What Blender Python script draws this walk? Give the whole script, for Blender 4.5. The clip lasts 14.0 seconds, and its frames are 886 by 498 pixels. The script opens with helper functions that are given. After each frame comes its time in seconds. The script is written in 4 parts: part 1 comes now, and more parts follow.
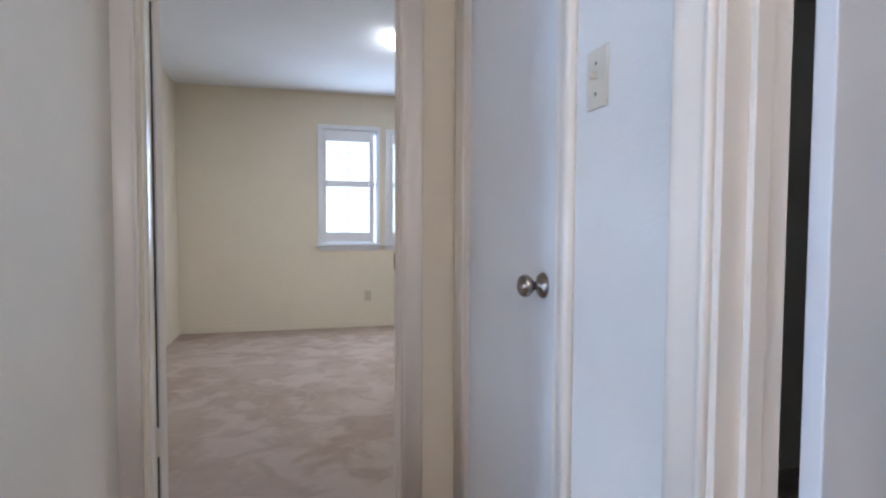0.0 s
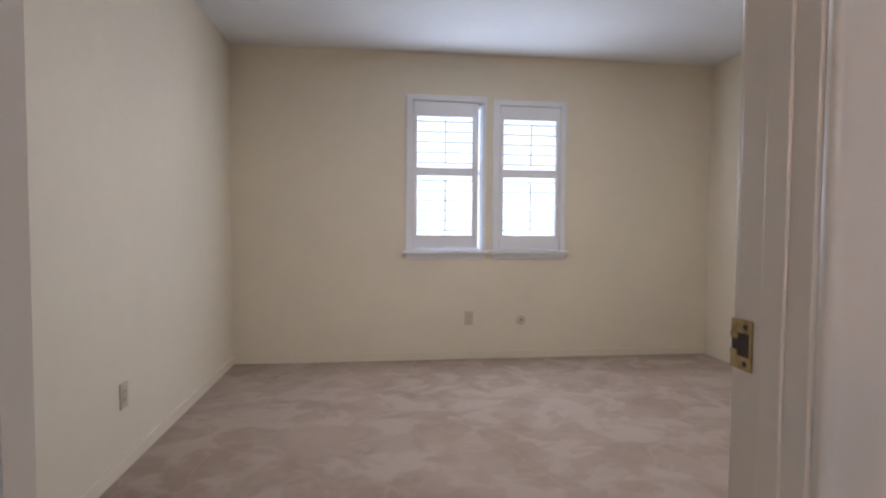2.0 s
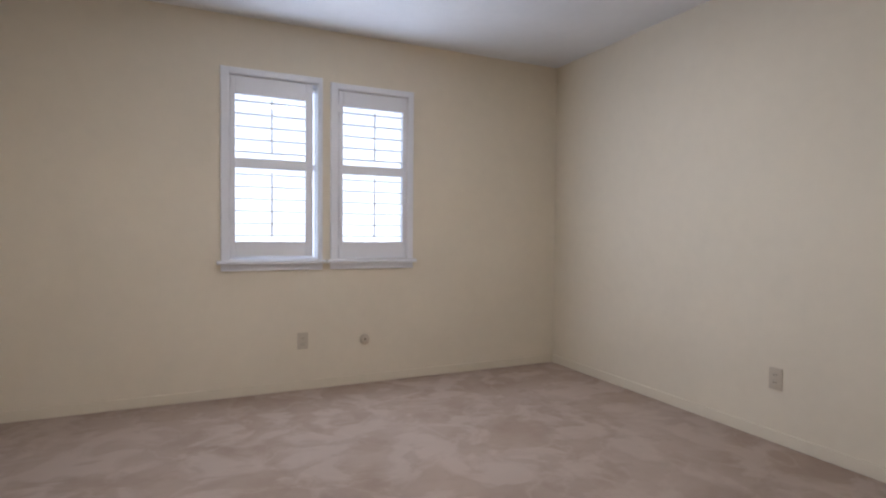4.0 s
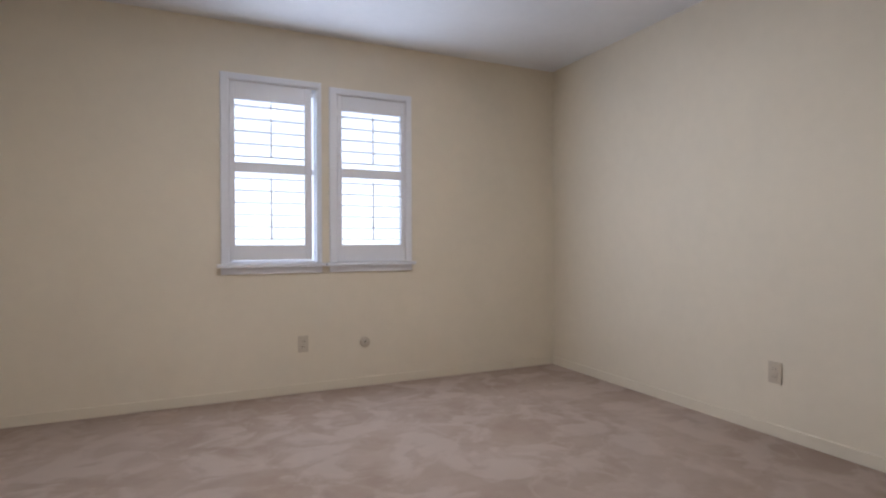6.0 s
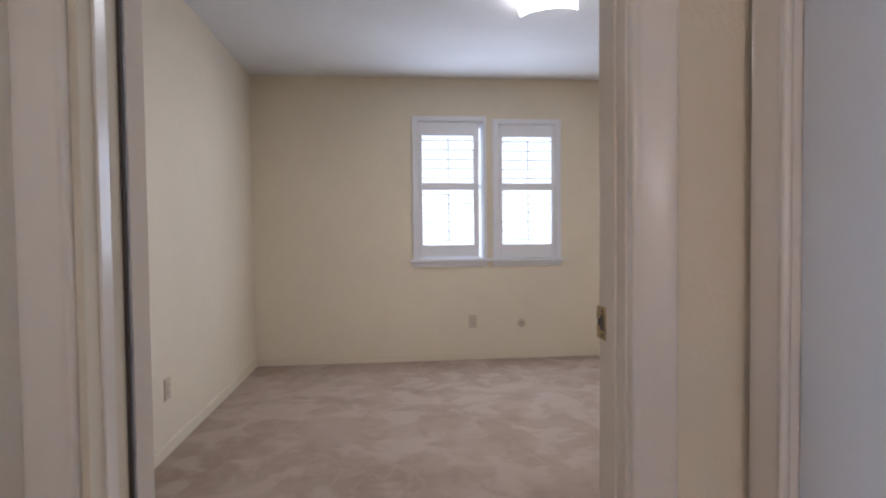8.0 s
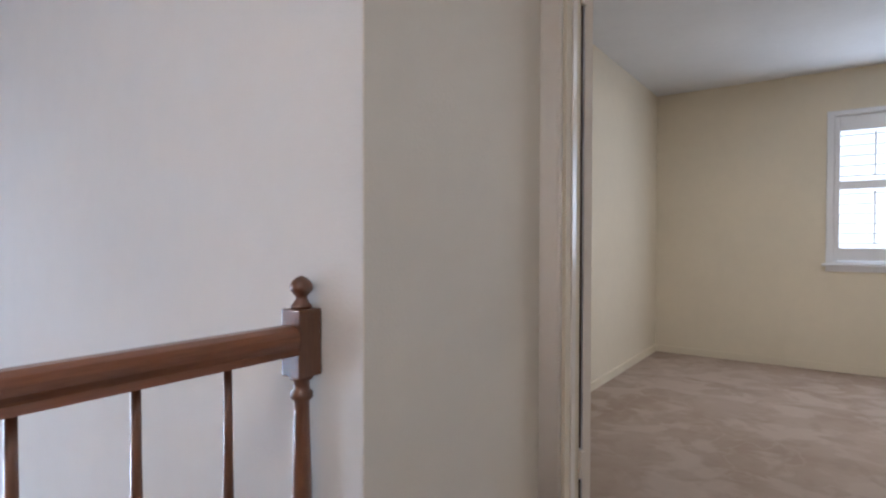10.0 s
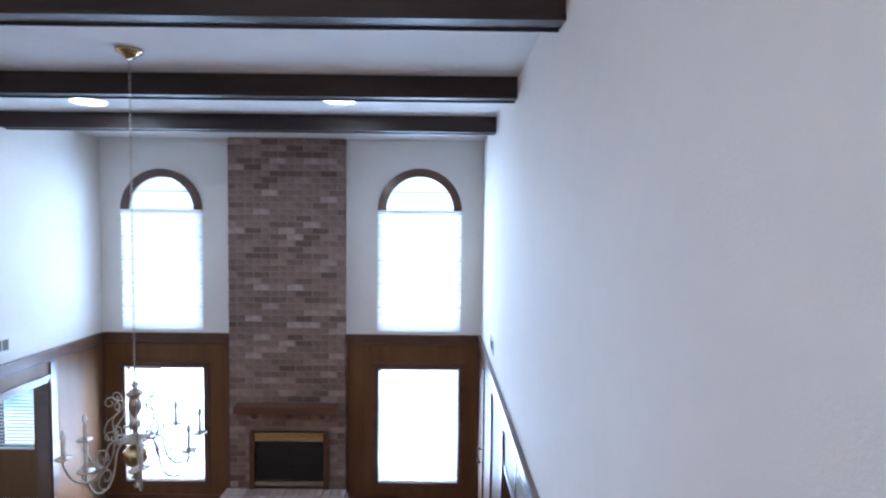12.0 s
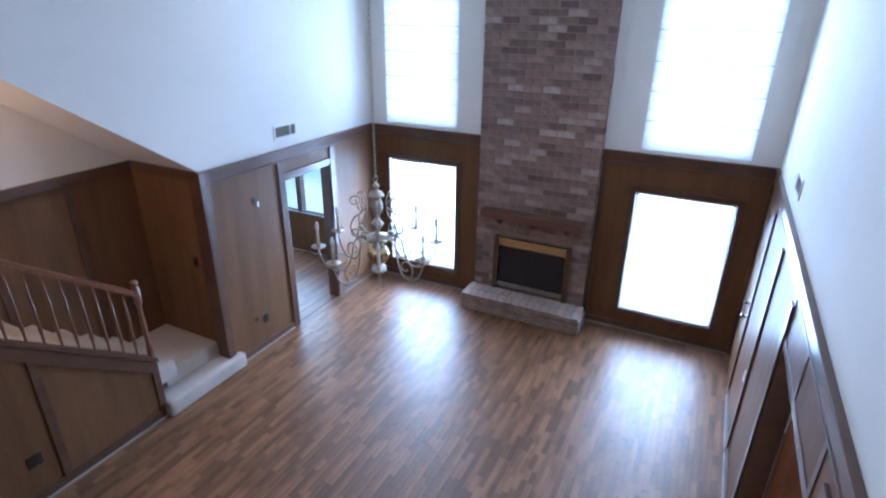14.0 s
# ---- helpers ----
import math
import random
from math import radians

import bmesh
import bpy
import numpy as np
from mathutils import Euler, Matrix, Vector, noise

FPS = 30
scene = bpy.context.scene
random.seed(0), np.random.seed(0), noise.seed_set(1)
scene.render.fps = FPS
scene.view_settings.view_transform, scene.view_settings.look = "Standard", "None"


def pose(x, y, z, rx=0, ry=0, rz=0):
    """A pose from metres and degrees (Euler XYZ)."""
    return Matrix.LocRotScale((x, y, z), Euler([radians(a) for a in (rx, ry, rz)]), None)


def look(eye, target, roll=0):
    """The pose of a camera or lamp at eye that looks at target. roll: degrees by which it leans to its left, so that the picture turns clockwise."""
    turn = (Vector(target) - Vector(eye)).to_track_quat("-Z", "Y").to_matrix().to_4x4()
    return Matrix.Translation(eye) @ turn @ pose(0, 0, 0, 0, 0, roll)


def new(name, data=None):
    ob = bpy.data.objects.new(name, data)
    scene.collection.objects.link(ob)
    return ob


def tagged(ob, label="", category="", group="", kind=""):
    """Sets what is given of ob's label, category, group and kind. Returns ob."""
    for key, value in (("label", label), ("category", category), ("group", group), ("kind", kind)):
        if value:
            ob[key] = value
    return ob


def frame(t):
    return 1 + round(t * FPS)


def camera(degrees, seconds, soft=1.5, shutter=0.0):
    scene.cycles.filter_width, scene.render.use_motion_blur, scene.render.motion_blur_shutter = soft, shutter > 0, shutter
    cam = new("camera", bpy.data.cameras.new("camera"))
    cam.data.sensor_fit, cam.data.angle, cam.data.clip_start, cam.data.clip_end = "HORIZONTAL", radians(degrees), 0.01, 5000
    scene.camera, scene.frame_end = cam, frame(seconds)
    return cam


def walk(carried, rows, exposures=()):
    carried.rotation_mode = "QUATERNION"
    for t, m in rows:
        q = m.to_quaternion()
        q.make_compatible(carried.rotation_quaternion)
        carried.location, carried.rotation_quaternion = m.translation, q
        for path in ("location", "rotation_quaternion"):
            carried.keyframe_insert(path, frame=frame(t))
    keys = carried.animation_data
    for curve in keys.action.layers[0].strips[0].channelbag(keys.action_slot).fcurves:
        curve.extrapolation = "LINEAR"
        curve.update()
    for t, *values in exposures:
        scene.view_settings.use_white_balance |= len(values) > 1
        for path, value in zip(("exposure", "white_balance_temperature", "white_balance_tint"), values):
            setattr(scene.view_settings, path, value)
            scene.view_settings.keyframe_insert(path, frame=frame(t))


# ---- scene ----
cam = camera(78.5, 14.0, 2.3)
PATH = [
    (0, (1.753, 1.476, 1.114), (2.246, 3.413, 1.025), 0.3),
    (0.5, (1.729, 1.842, 1.114), (2.100, 3.806, 1.026), 0.3),
    (1, (1.709, 2.287, 1.116), (2.015, 4.262, 1.025), 0.2),
    (1.5, (1.682, 2.630, 1.105), (1.936, 4.612, 1.016), 0.4),
    (2, (1.648, 2.958, 1.115), (1.892, 4.940, 1.026), 0.4),
    (2.5, (1.567, 3.252, 1.105), (1.87, 5.227, 1.024), 0.5),
    (3, (1.612, 3.43, 1.138), (2.015, 5.386, 1.044), 0.7),
    (3.5, (1.683, 3.543, 1.129), (2.349, 5.427, 1.047), 0.8),
    (3.7, (1.708, 3.569, 1.117), (2.47, 5.416, 1.043), 0.9),
    (5.8, (1.722, 3.578, 1.039), (2.697, 5.324, 1.015), -0.3),
    (6, (1.701, 3.554, 1.035), (2.548, 5.366, 1.015), -0.2),
    (6.5, (1.645, 3.423, 1.094), (2.162, 5.355, 1.049), 0.2),
    (7, (1.636, 3.155, 1.127), (2.011, 5.119, 1.069), 0.2),
    (7.2, (1.622, 3.047, 1.146), (1.966, 5.016, 1.085), 0.2),
    (9.3, (1.872, 1.981, 1.099), (1.33, 3.905, 1.058), -0.7),
    (9.5, (1.868, 1.929, 1.08), (1.14, 3.791, 1.043), -0.2),
    (10, (1.929, 1.816, 1.093), (0.763, 3.441, 1.059), 0.1),
    (10.5, (1.963, 1.842, 1.136), (0.358, 3.033, 1.082), 0.5),
    (11, (1.897, 1.892, 1.153), (0.038, 2.627, 1.094), 0.4),
    (11.5, (1.763, 1.935, 1.177), (-0.209, 2.261, 1.112), 0.3),
    (11.6, (1.708, 1.94, 1.191), (-0.271, 2.216, 1.115), 0.2),
    (12, (1.385, 2.020, 1.336), (-0.613, 2.030, 1.241), 0.6),
    (12.5, (1.033, 1.956, 1.359), (-0.946, 1.69, 1.243), 0.4),
    (13, (0.78, 1.894, 1.326), (-1.121, 1.326, 1.076), 0.2),
    (13.5, (0.648, 1.886, 1.295), (-1.113, 1.122, 0.735), 0.4),
    (14, (0.615, 1.895, 1.279), (-1.027, 1.079, 0.479), 0.7),
]
walk(cam, [(t, look(eye, target, roll)) for t, eye, target, roll in PATH], [(0.0, 0.37, 4950, 10), (1.5, 0.09, 5350, 15), (7.2, 0.08, 5350, 16), (9.5, 0.13, 5400, 14), (10.0, 0.10, 5350, 12), (11.0, 0.12, 5120, 8), (12.0, 0.04, 4850, 10), (14.0, -0.02, 4600, 10)])

# ---- light ----
world = bpy.data.worlds.new("sky")
scene.world = world
world.use_nodes = True
wn, wl = world.node_tree.nodes, world.node_tree.links
sky = wn.new("ShaderNodeTexSky")
sky.sky_type = "NISHITA"
sky.sun_disc = False
sky.sun_elevation, sky.sun_rotation = radians(50), radians(-60)
wn["Background"].inputs["Strength"].default_value = 0.12
wl.new(sky.outputs["Color"], wn["Background"].inputs["Color"])


def area(name, at, target, w, h, watts, colour=(1, 1, 1), spread=180):
    d = bpy.data.lights.new(name, "AREA")
    d.shape, d.size, d.size_y, d.energy, d.color, d.spread = "RECTANGLE", w, h, watts, colour, radians(spread)
    ob = new(name, d)
    ob.matrix_world = look(at, target)
    return ob


def bulb(name, at, watts, colour, radius):
    d = bpy.data.lights.new(name, "POINT")
    d.energy, d.color, d.shadow_soft_size = watts, colour, radius
    ob = new(name, d)
    ob.location = at
    return ob


DAY = (0.80, 0.90, 1.0)
# daylight in the openings: bedroom windows, great-room windows, the dining-room window
for x in (2.215, 2.915):
    area("window_daylight", (x, 7.33, 1.5), (x, 0, 1.5), 0.50, 1.12, 8.6, (0.92, 0.96, 1.0))
for y, high, low in ((-1.94, 42, 195), (1.725, 48, 140)):
    area("window_daylight", (-6.29, y, 0.85), (0, y, 0.85), 1.1, 2.1, high, DAY, 145)
    area("window_daylight", (-6.56, y, -1.6), (0, y, -1.6), 1.2, 1.7, low, DAY, 160)
area("window_daylight", (-6.325, -4.65, -1.35), (0, -4.65, -1.35), 1.4, 1.15, 60, DAY)

# the bedroom's ceiling lamp, the great room's recessed lamps, the hall's and the stair's lamps
area("ceiling_lamp_light", (2.565, 5.556, 2.372), (2.565, 5.557, 0), 0.3, 0.3, 13.0, (1.0, 0.90, 0.78))
for x, y in ((-4.02, -1.45), (-3.82, 1.04)):
    area("recessed_lamp_light", (x, y, 2.474), (x, y, 0), 0.2, 0.2, 12, (1.0, 0.9, 0.78))
bulb("hall_lamp_light", (1.95, 0.45, 2.36), 42, (1.0, 0.80, 0.60), 0.08)
bulb("stair_lamp_light", (-0.75, -3.5, 0.85), 52, (1.0, 0.54, 0.25), 0.05)


# ---- materials ----
def material(name, colour, rough=0.6, metal=0.0, spread=0.06, scale=3.0, bump=0.0, bump_scale=60.0, second=None, stretch=(1, 1, 1),
             per_piece=False, distort=0.0, coat=0.0, spec=0.5, island=False, ramp=(0.35, 0.65)):
    """A surface with large patches, fine grain and fine relief."""
    m = bpy.data.materials.new(name)
    m.use_nodes = True
    n, l = m.node_tree.nodes, m.node_tree.links
    b = n["Principled BSDF"]
    b.inputs["Roughness"].default_value, b.inputs["Metallic"].default_value = rough, metal
    b.inputs["Coat Weight"].default_value, b.inputs["Coat Roughness"].default_value = coat, 0.12
    b.inputs["Specular IOR Level"].default_value = spec
    co = n.new("ShaderNodeTexCoord")
    mp = n.new("ShaderNodeMapping")
    mp.inputs["Scale"].default_value = stretch
    l.new(co.outputs["Object"], mp.inputs["Vector"])
    big, fine = n.new("ShaderNodeTexNoise"), n.new("ShaderNodeTexNoise")
    big.inputs["Scale"].default_value, big.inputs["Detail"].default_value = scale, 4
    fine.inputs["Scale"].default_value, fine.inputs["Detail"].default_value = scale * 9, 3
    big.inputs["Distortion"].default_value = distort
    for t in (big, fine):
        l.new(mp.outputs["Vector"], t.inputs["Vector"])
    mix = n.new("ShaderNodeMix")
    mix.data_type = "RGBA"
    second = second or tuple(c * (1 - 2 * spread) for c in colour)
    mix.inputs[6].default_value, mix.inputs[7].default_value = (*colour, 1), (*second, 1)
    add = n.new("ShaderNodeMath")
    add.operation = "MULTIPLY_ADD"
    add.inputs[1].default_value = 0.7
    half = n.new("ShaderNodeMath")
    half.operation = "MULTIPLY"
    half.inputs[1].default_value = 0.3
    l.new(fine.outputs["Fac"], half.inputs[0])
    l.new(big.outputs["Fac"], add.inputs[0])
    l.new(half.outputs[0], add.inputs[2])
    rm = n.new("ShaderNodeMapRange")
    rm.inputs["From Min"].default_value, rm.inputs["From Max"].default_value = ramp
    l.new(add.outputs[0], rm.inputs["Value"])
    l.new(rm.outputs["Result"], mix.inputs[0])
    out = mix.outputs[2]
    if per_piece:
        hsv = n.new("ShaderNodeHueSaturation")
        rr = n.new("ShaderNodeMapRange")
        rr.inputs["To Min"].default_value, rr.inputs["To Max"].default_value = 1 - per_piece, 1 + per_piece
        if island:
            g = n.new("ShaderNodeNewGeometry")
            l.new(g.outputs["Random Per Island"], rr.inputs["Value"])
        else:
            g = n.new("ShaderNodeObjectInfo")
            l.new(g.outputs["Random"], rr.inputs["Value"])
        l.new(rr.outputs["Result"], hsv.inputs["Value"])
        l.new(out, hsv.inputs["Color"])
        out = hsv.outputs["Color"]
    l.new(out, b.inputs["Base Color"])
    if bump:
        bn, bt = n.new("ShaderNodeBump"), n.new("ShaderNodeTexNoise")
        bt.inputs["Scale"].default_value, bt.inputs["Detail"].default_value = bump_scale, 5
        l.new(mp.outputs["Vector"], bt.inputs["Vector"])
        bn.inputs["Strength"].default_value, bn.inputs["Distance"].default_value = bump, 0.01
        l.new(bt.outputs["Fac"], bn.inputs["Height"])
        l.new(bn.outputs["Normal"], b.inputs["Normal"])
    return m


def glowing(name, colour, strength):
    m = bpy.data.materials.new(name)
    m.use_nodes = True
    b = m.node_tree.nodes["Principled BSDF"]
    b.inputs["Base Color"].default_value = (*colour, 1)
    b.inputs["Emission Color"].default_value, b.inputs["Emission Strength"].default_value = (*colour, 1), strength
    return m


def glass(name):
    m = bpy.data.materials.new(name)
    m.use_nodes = True
    n, l = m.node_tree.nodes, m.node_tree.links
    n.remove(n["Principled BSDF"])
    t, g, mx = n.new("ShaderNodeBsdfTransparent"), n.new("ShaderNodeBsdfGlossy"), n.new("ShaderNodeMixShader")
    g.inputs["Roughness"].default_value = 0.02
    mx.inputs[0].default_value = 0.05
    l.new(t.outputs[0], mx.inputs[1])
    l.new(g.outputs[0], mx.inputs[2])
    l.new(mx.outputs[0], n["Material Output"].inputs["Surface"])
    return m


def sheer(name, colour, through_part):
    m = bpy.data.materials.new(name)
    m.use_nodes = True
    n, l = m.node_tree.nodes, m.node_tree.links
    n.remove(n["Principled BSDF"])
    d, t, mx = n.new("ShaderNodeBsdfDiffuse"), n.new("ShaderNodeBsdfTranslucent"), n.new("ShaderNodeMixShader")
    d.inputs["Color"].default_value = t.inputs["Color"].default_value = (*colour, 1)
    mx.inputs[0].default_value = through_part
    l.new(d.outputs[0], mx.inputs[1])
    l.new(t.outputs[0], mx.inputs[2])
    l.new(mx.outputs[0], n["Material Output"].inputs["Surface"])
    return m


def brick_material(name, joined):
    """Bricks that each take one tone from dark brown to pale pink, blotched and rough."""
    m = material(name, (1.0, 0.98, 0.96), 0.9, scale=9, second=(0.66, 0.62, 0.60), bump=0.5, bump_scale=60)
    n, l = m.node_tree.nodes, m.node_tree.links
    b = n["Principled BSDF"]
    blotch = b.inputs["Base Color"].links[0].from_socket
    tone, rand, mul = n.new("ShaderNodeValToRGB"), n.new("ShaderNodeNewGeometry" if joined else "ShaderNodeObjectInfo"), n.new("ShaderNodeMix")
    e = tone.color_ramp.elements
    e[0].position, e[0].color = 0.0, (0.145, 0.098, 0.080, 1)
    e[1].position, e[1].color = 1.0, (0.50, 0.415, 0.37, 1)
    for p, c in ((0.14, (0.20, 0.138, 0.113)), (0.30, (0.25, 0.176, 0.146)), (0.70, (0.305, 0.218, 0.182)), (0.88, (0.37, 0.275, 0.235)), (0.94, (0.43, 0.335, 0.29))):
        e.new(p).color = (*c, 1)
    mul.data_type, mul.blend_type = "RGBA", "MULTIPLY"
    mul.inputs[0].default_value = 1.0
    l.new(rand.outputs["Random Per Island" if joined else "Random"], tone.inputs["Fac"])
    l.new(tone.outputs["Color"], mul.inputs[6])
    l.new(blotch, mul.inputs[7])
    l.new(mul.outputs[2], b.inputs["Base Color"])
    return m


def carpet_material(name, colour, dark, pale):
    """Cut pile with broad shading, trodden patches and thin pale marks where the pile was turned."""
    m = material(name, colour, 0.98, scale=1.1, distort=0.6, second=dark, bump=0.9, bump_scale=420, spec=0.1, ramp=(0.40, 0.62))
    n, l = m.node_tree.nodes, m.node_tree.links
    b = n["Principled BSDF"]
    out = b.inputs["Base Color"].links[0].from_socket
    co = n.new("ShaderNodeTexCoord")
    for scale, detail, twist, lo, hi, amount, shade, ridge in ((0.9, 3, 0.8, 0.44, 0.60, 0.34, pale, False), (3.4, 9, 0.5, 0.49, 0.57, 0.62, pale, False), (1.5, 6, 0.6, 0.0, 0.016, 0.34, pale, True), (5.0, 9, 0.4, 0.55, 0.63, 0.45, dark, False)):
        t, r, mx = n.new("ShaderNodeTexNoise"), n.new("ShaderNodeMapRange"), n.new("ShaderNodeMix")
        t.inputs["Scale"].default_value, t.inputs["Detail"].default_value, t.inputs["Distortion"].default_value = scale, detail, twist
        l.new(co.outputs["Object"], t.inputs["Vector"])
        value = t.outputs["Fac"]
        if ridge:
            sub, ab = n.new("ShaderNodeMath"), n.new("ShaderNodeMath")
            sub.operation, ab.operation = "SUBTRACT", "ABSOLUTE"
            sub.inputs[1].default_value = 0.5
            l.new(value, sub.inputs[0])
            l.new(sub.outputs[0], ab.inputs[0])
            value = ab.outputs[0]
            r.inputs["To Min"].default_value, r.inputs["To Max"].default_value = amount, 0.0
        else:
            r.inputs["To Min"].default_value, r.inputs["To Max"].default_value = 0.0, amount
        r.inputs["From Min"].default_value, r.inputs["From Max"].default_value = lo, hi
        l.new(value, r.inputs["Value"])
        mx.data_type = "RGBA"
        mx.inputs[7].default_value = (*shade, 1)
        l.new(r.outputs["Result"], mx.inputs[0])
        l.new(out, mx.inputs[6])
        out = mx.outputs[2]
    l.new(out, b.inputs["Base Color"])
    return m


BRICK = brick_material("pink_brown_brick", False)
BRICKJ = brick_material("pink_brown_brick_joined", True)
CARPET = carpet_material("beige_cut_pile_carpet", (0.53, 0.415, 0.325), (0.44, 0.332, 0.250), (0.645, 0.530, 0.435))
CREAM = material("cream_wall_paint", (0.76, 0.68, 0.53), 0.75, spread=0.03, scale=1.5, bump=0.12, bump_scale=120)
HALLW = material("warm_white_hall_paint", (0.81, 0.75, 0.64), 0.75, spread=0.025, scale=1.2, bump=0.12, bump_scale=120)
WHITE = material("off_white_wall_paint", (0.78, 0.76, 0.72), 0.75, spread=0.025, scale=1.2, bump=0.12, bump_scale=120)
CEIL = material("textured_ceiling_paint", (0.80, 0.80, 0.80), 0.9, spread=0.03, scale=2, bump=0.5, bump_scale=140)
TRIM = material("cream_trim_gloss_paint", (0.82, 0.755, 0.665), 0.28, spread=0.015, scale=4, bump=0.05, bump_scale=30)
DOORP = material("white_door_gloss_paint", (0.78, 0.78, 0.79), 0.28, spread=0.02, scale=2, bump=0.06, bump_scale=25)
SHUT = material("white_shutter_paint", (0.80, 0.80, 0.82), 0.4, spread=0.02, scale=4)
STAIRC = material("pale_stair_carpet", (0.60, 0.52, 0.45), 0.98, scale=4, spread=0.06, bump=0.9, bump_scale=400, spec=0.1)
PANEL = material("dark_stained_panel_wood", (0.178, 0.090, 0.039), 0.50, scale=2.2, second=(0.106, 0.052, 0.022), bump=0.06, bump_scale=40, stretch=(3, 3, 0.35), coat=0.06, spec=0.22, ramp=(0.30, 0.70))
CAPW = material("dark_stained_trim_wood", (0.12, 0.058, 0.032), 0.35, scale=2.2, second=(0.07, 0.034, 0.02), bump=0.05, bump_scale=40, stretch=(1, 1, 3), coat=0.25)
BEAM = material("blackbrown_beam_wood", (0.034, 0.019, 0.014), 0.5, scale=3, second=(0.018, 0.010, 0.008), bump=0.2, bump_scale=40, stretch=(4, 0.4, 4))
RAILW = material("varnished_red_oak", (0.23, 0.085, 0.036), 0.3, scale=5, second=(0.12, 0.042, 0.018), bump=0.08, bump_scale=60, stretch=(5, 0.5, 5), coat=0.5)
POSTW = material("varnished_turned_oak", (0.19, 0.075, 0.034), 0.32, scale=5, second=(0.10, 0.038, 0.018), bump=0.08, bump_scale=60, stretch=(5, 5, 0.5), coat=0.5)
OAK = material("oak_strip_floor", (0.225, 0.115, 0.056), 0.38, scale=3.5, second=(0.135, 0.064, 0.030), bump=0.05, bump_scale=70, stretch=(0.7, 5, 1), per_piece=0.36, coat=0.0)
OAKJ = material("oak_strip_floor_joined", (0.225, 0.115, 0.056), 0.38, scale=3.5, second=(0.135, 0.064, 0.030), bump=0.05, bump_scale=70, stretch=(0.7, 5, 1), per_piece=0.36, coat=0.0, island=True)
DARKJ = material("dark_floor_joint", (0.06, 0.03, 0.015), 0.6)
SHOE = material("worn_grey_brown_moulding", (0.34, 0.29, 0.25), 0.5, spread=0.15, scale=6)
MORTAR = material("grey_mortar", (0.30, 0.238, 0.208), 0.95, scale=8, spread=0.1, bump=0.6, bump_scale=120)
BRASS = material("aged_brass", (0.62, 0.50, 0.29), 0.24, metal=1.0, spread=0.08, scale=12)
SILVERB = material("pale_worn_brass", (0.52, 0.47, 0.39), 0.3, metal=1.0, spread=0.08, scale=12)
PEWTER = material("tarnished_nickel", (0.36, 0.32, 0.28), 0.22, metal=1.0, spread=0.1, scale=20)
IRON = material("black_fire_screen", (0.012, 0.012, 0.014), 0.5, spread=0.1)
BONE = material("almond_plastic", (0.57, 0.49, 0.37), 0.4, spread=0.03)
IVORY = material("ivory_plastic", (0.66, 0.61, 0.50), 0.4, spread=0.03)
AGED = material("tarnished_brass", (0.55, 0.42, 0.22), 0.42, metal=1.0, spread=0.25, scale=60)
DARKP = material("dark_brown_plastic", (0.03, 0.02, 0.016), 0.4)
VENTM = material("white_enamel", (0.78, 0.77, 0.74), 0.4, spread=0.02)
VENTD = material("olive_vent_shadow", (0.16, 0.15, 0.11), 0.6)
TILE = material("terracotta_floor_tile", (0.50, 0.27, 0.15), 0.35, scale=3, second=(0.40, 0.20, 0.11), per_piece=0.12)
SHADE = sheer("white_pleated_shade", (0.9, 0.92, 0.95), 0.6)
SLAT = sheer("white_blind_slat", (0.88, 0.90, 0.92), 0.5)
SEAMGAP = material("grey_seam_and_gap", (0.22, 0.25, 0.28), 0.8, spread=0.03)
MANTW = material("reddish_mantel_wood", (0.145, 0.064, 0.036), 0.5, scale=2.2, second=(0.09, 0.038, 0.022), bump=0.06, bump_scale=40, stretch=(3, 0.5, 3), coat=0.15)
# dark brown that stands for the shade in the bedroom door's hinge gap
GAPSHADE = material("dark_brown_gap_shade", (0.055, 0.038, 0.030), 0.7, spread=0.05)
PANE = glass("clear_window_glass")
LAMPG = glowing("lit_frosted_glass", (1.0, 0.93, 0.82), 9.0)
LAMPC = glowing("lit_recessed_lens", (1.0, 0.93, 0.84), 12.0)
CANDLE = material("ivory_candle_sleeve", (0.74, 0.70, 0.60), 0.5, spread=0.04)
BULBG = material("frosted_white_bulb", (0.85, 0.86, 0.88), 0.2, spread=0.01)
GRASS = material("lawn", (0.09, 0.13, 0.04), 0.95, scale=1.5, spread=0.2)


# ---- building tools ----
def mesh_of(bm, name, mat):
    me = bpy.data.meshes.new(name)
    bm.normal_update()
    bm.to_mesh(me)
    bm.free()
    me.materials.append(mat)
    return me


def base_of(ob):
    v = Vector((0, 0, 0))
    while ob:
        v, ob = v + ob.location, ob.parent
    return v


def part(name, bm, mat, parent, label="", smooth=False):
    """One mesh under a thing or a part, built in the world's place."""
    bmesh.ops.translate(bm, verts=bm.verts, vec=-base_of(parent))
    me = mesh_of(bm, name, mat)
    if smooth:
        me.shade_smooth()
    ob = new(name, me)
    ob.parent = parent
    return tagged(ob, label)


def local_part(name, bm, mat, parent, at, turn, label=""):
    """A smooth part built round its own origin, set at a place within its thing and turned (degrees)."""
    me = mesh_of(bm, name, mat)
    me.shade_smooth()
    ob = new(name, me)
    ob.parent, ob.location, ob.rotation_euler = parent, at, [radians(a) for a in turn]
    return tagged(ob, label)


def thing(name, at, label, category, group="", kind=""):
    ob = new(name)
    ob.empty_display_size = 0.05
    ob.location = at
    return tagged(ob, label, category, group, kind)


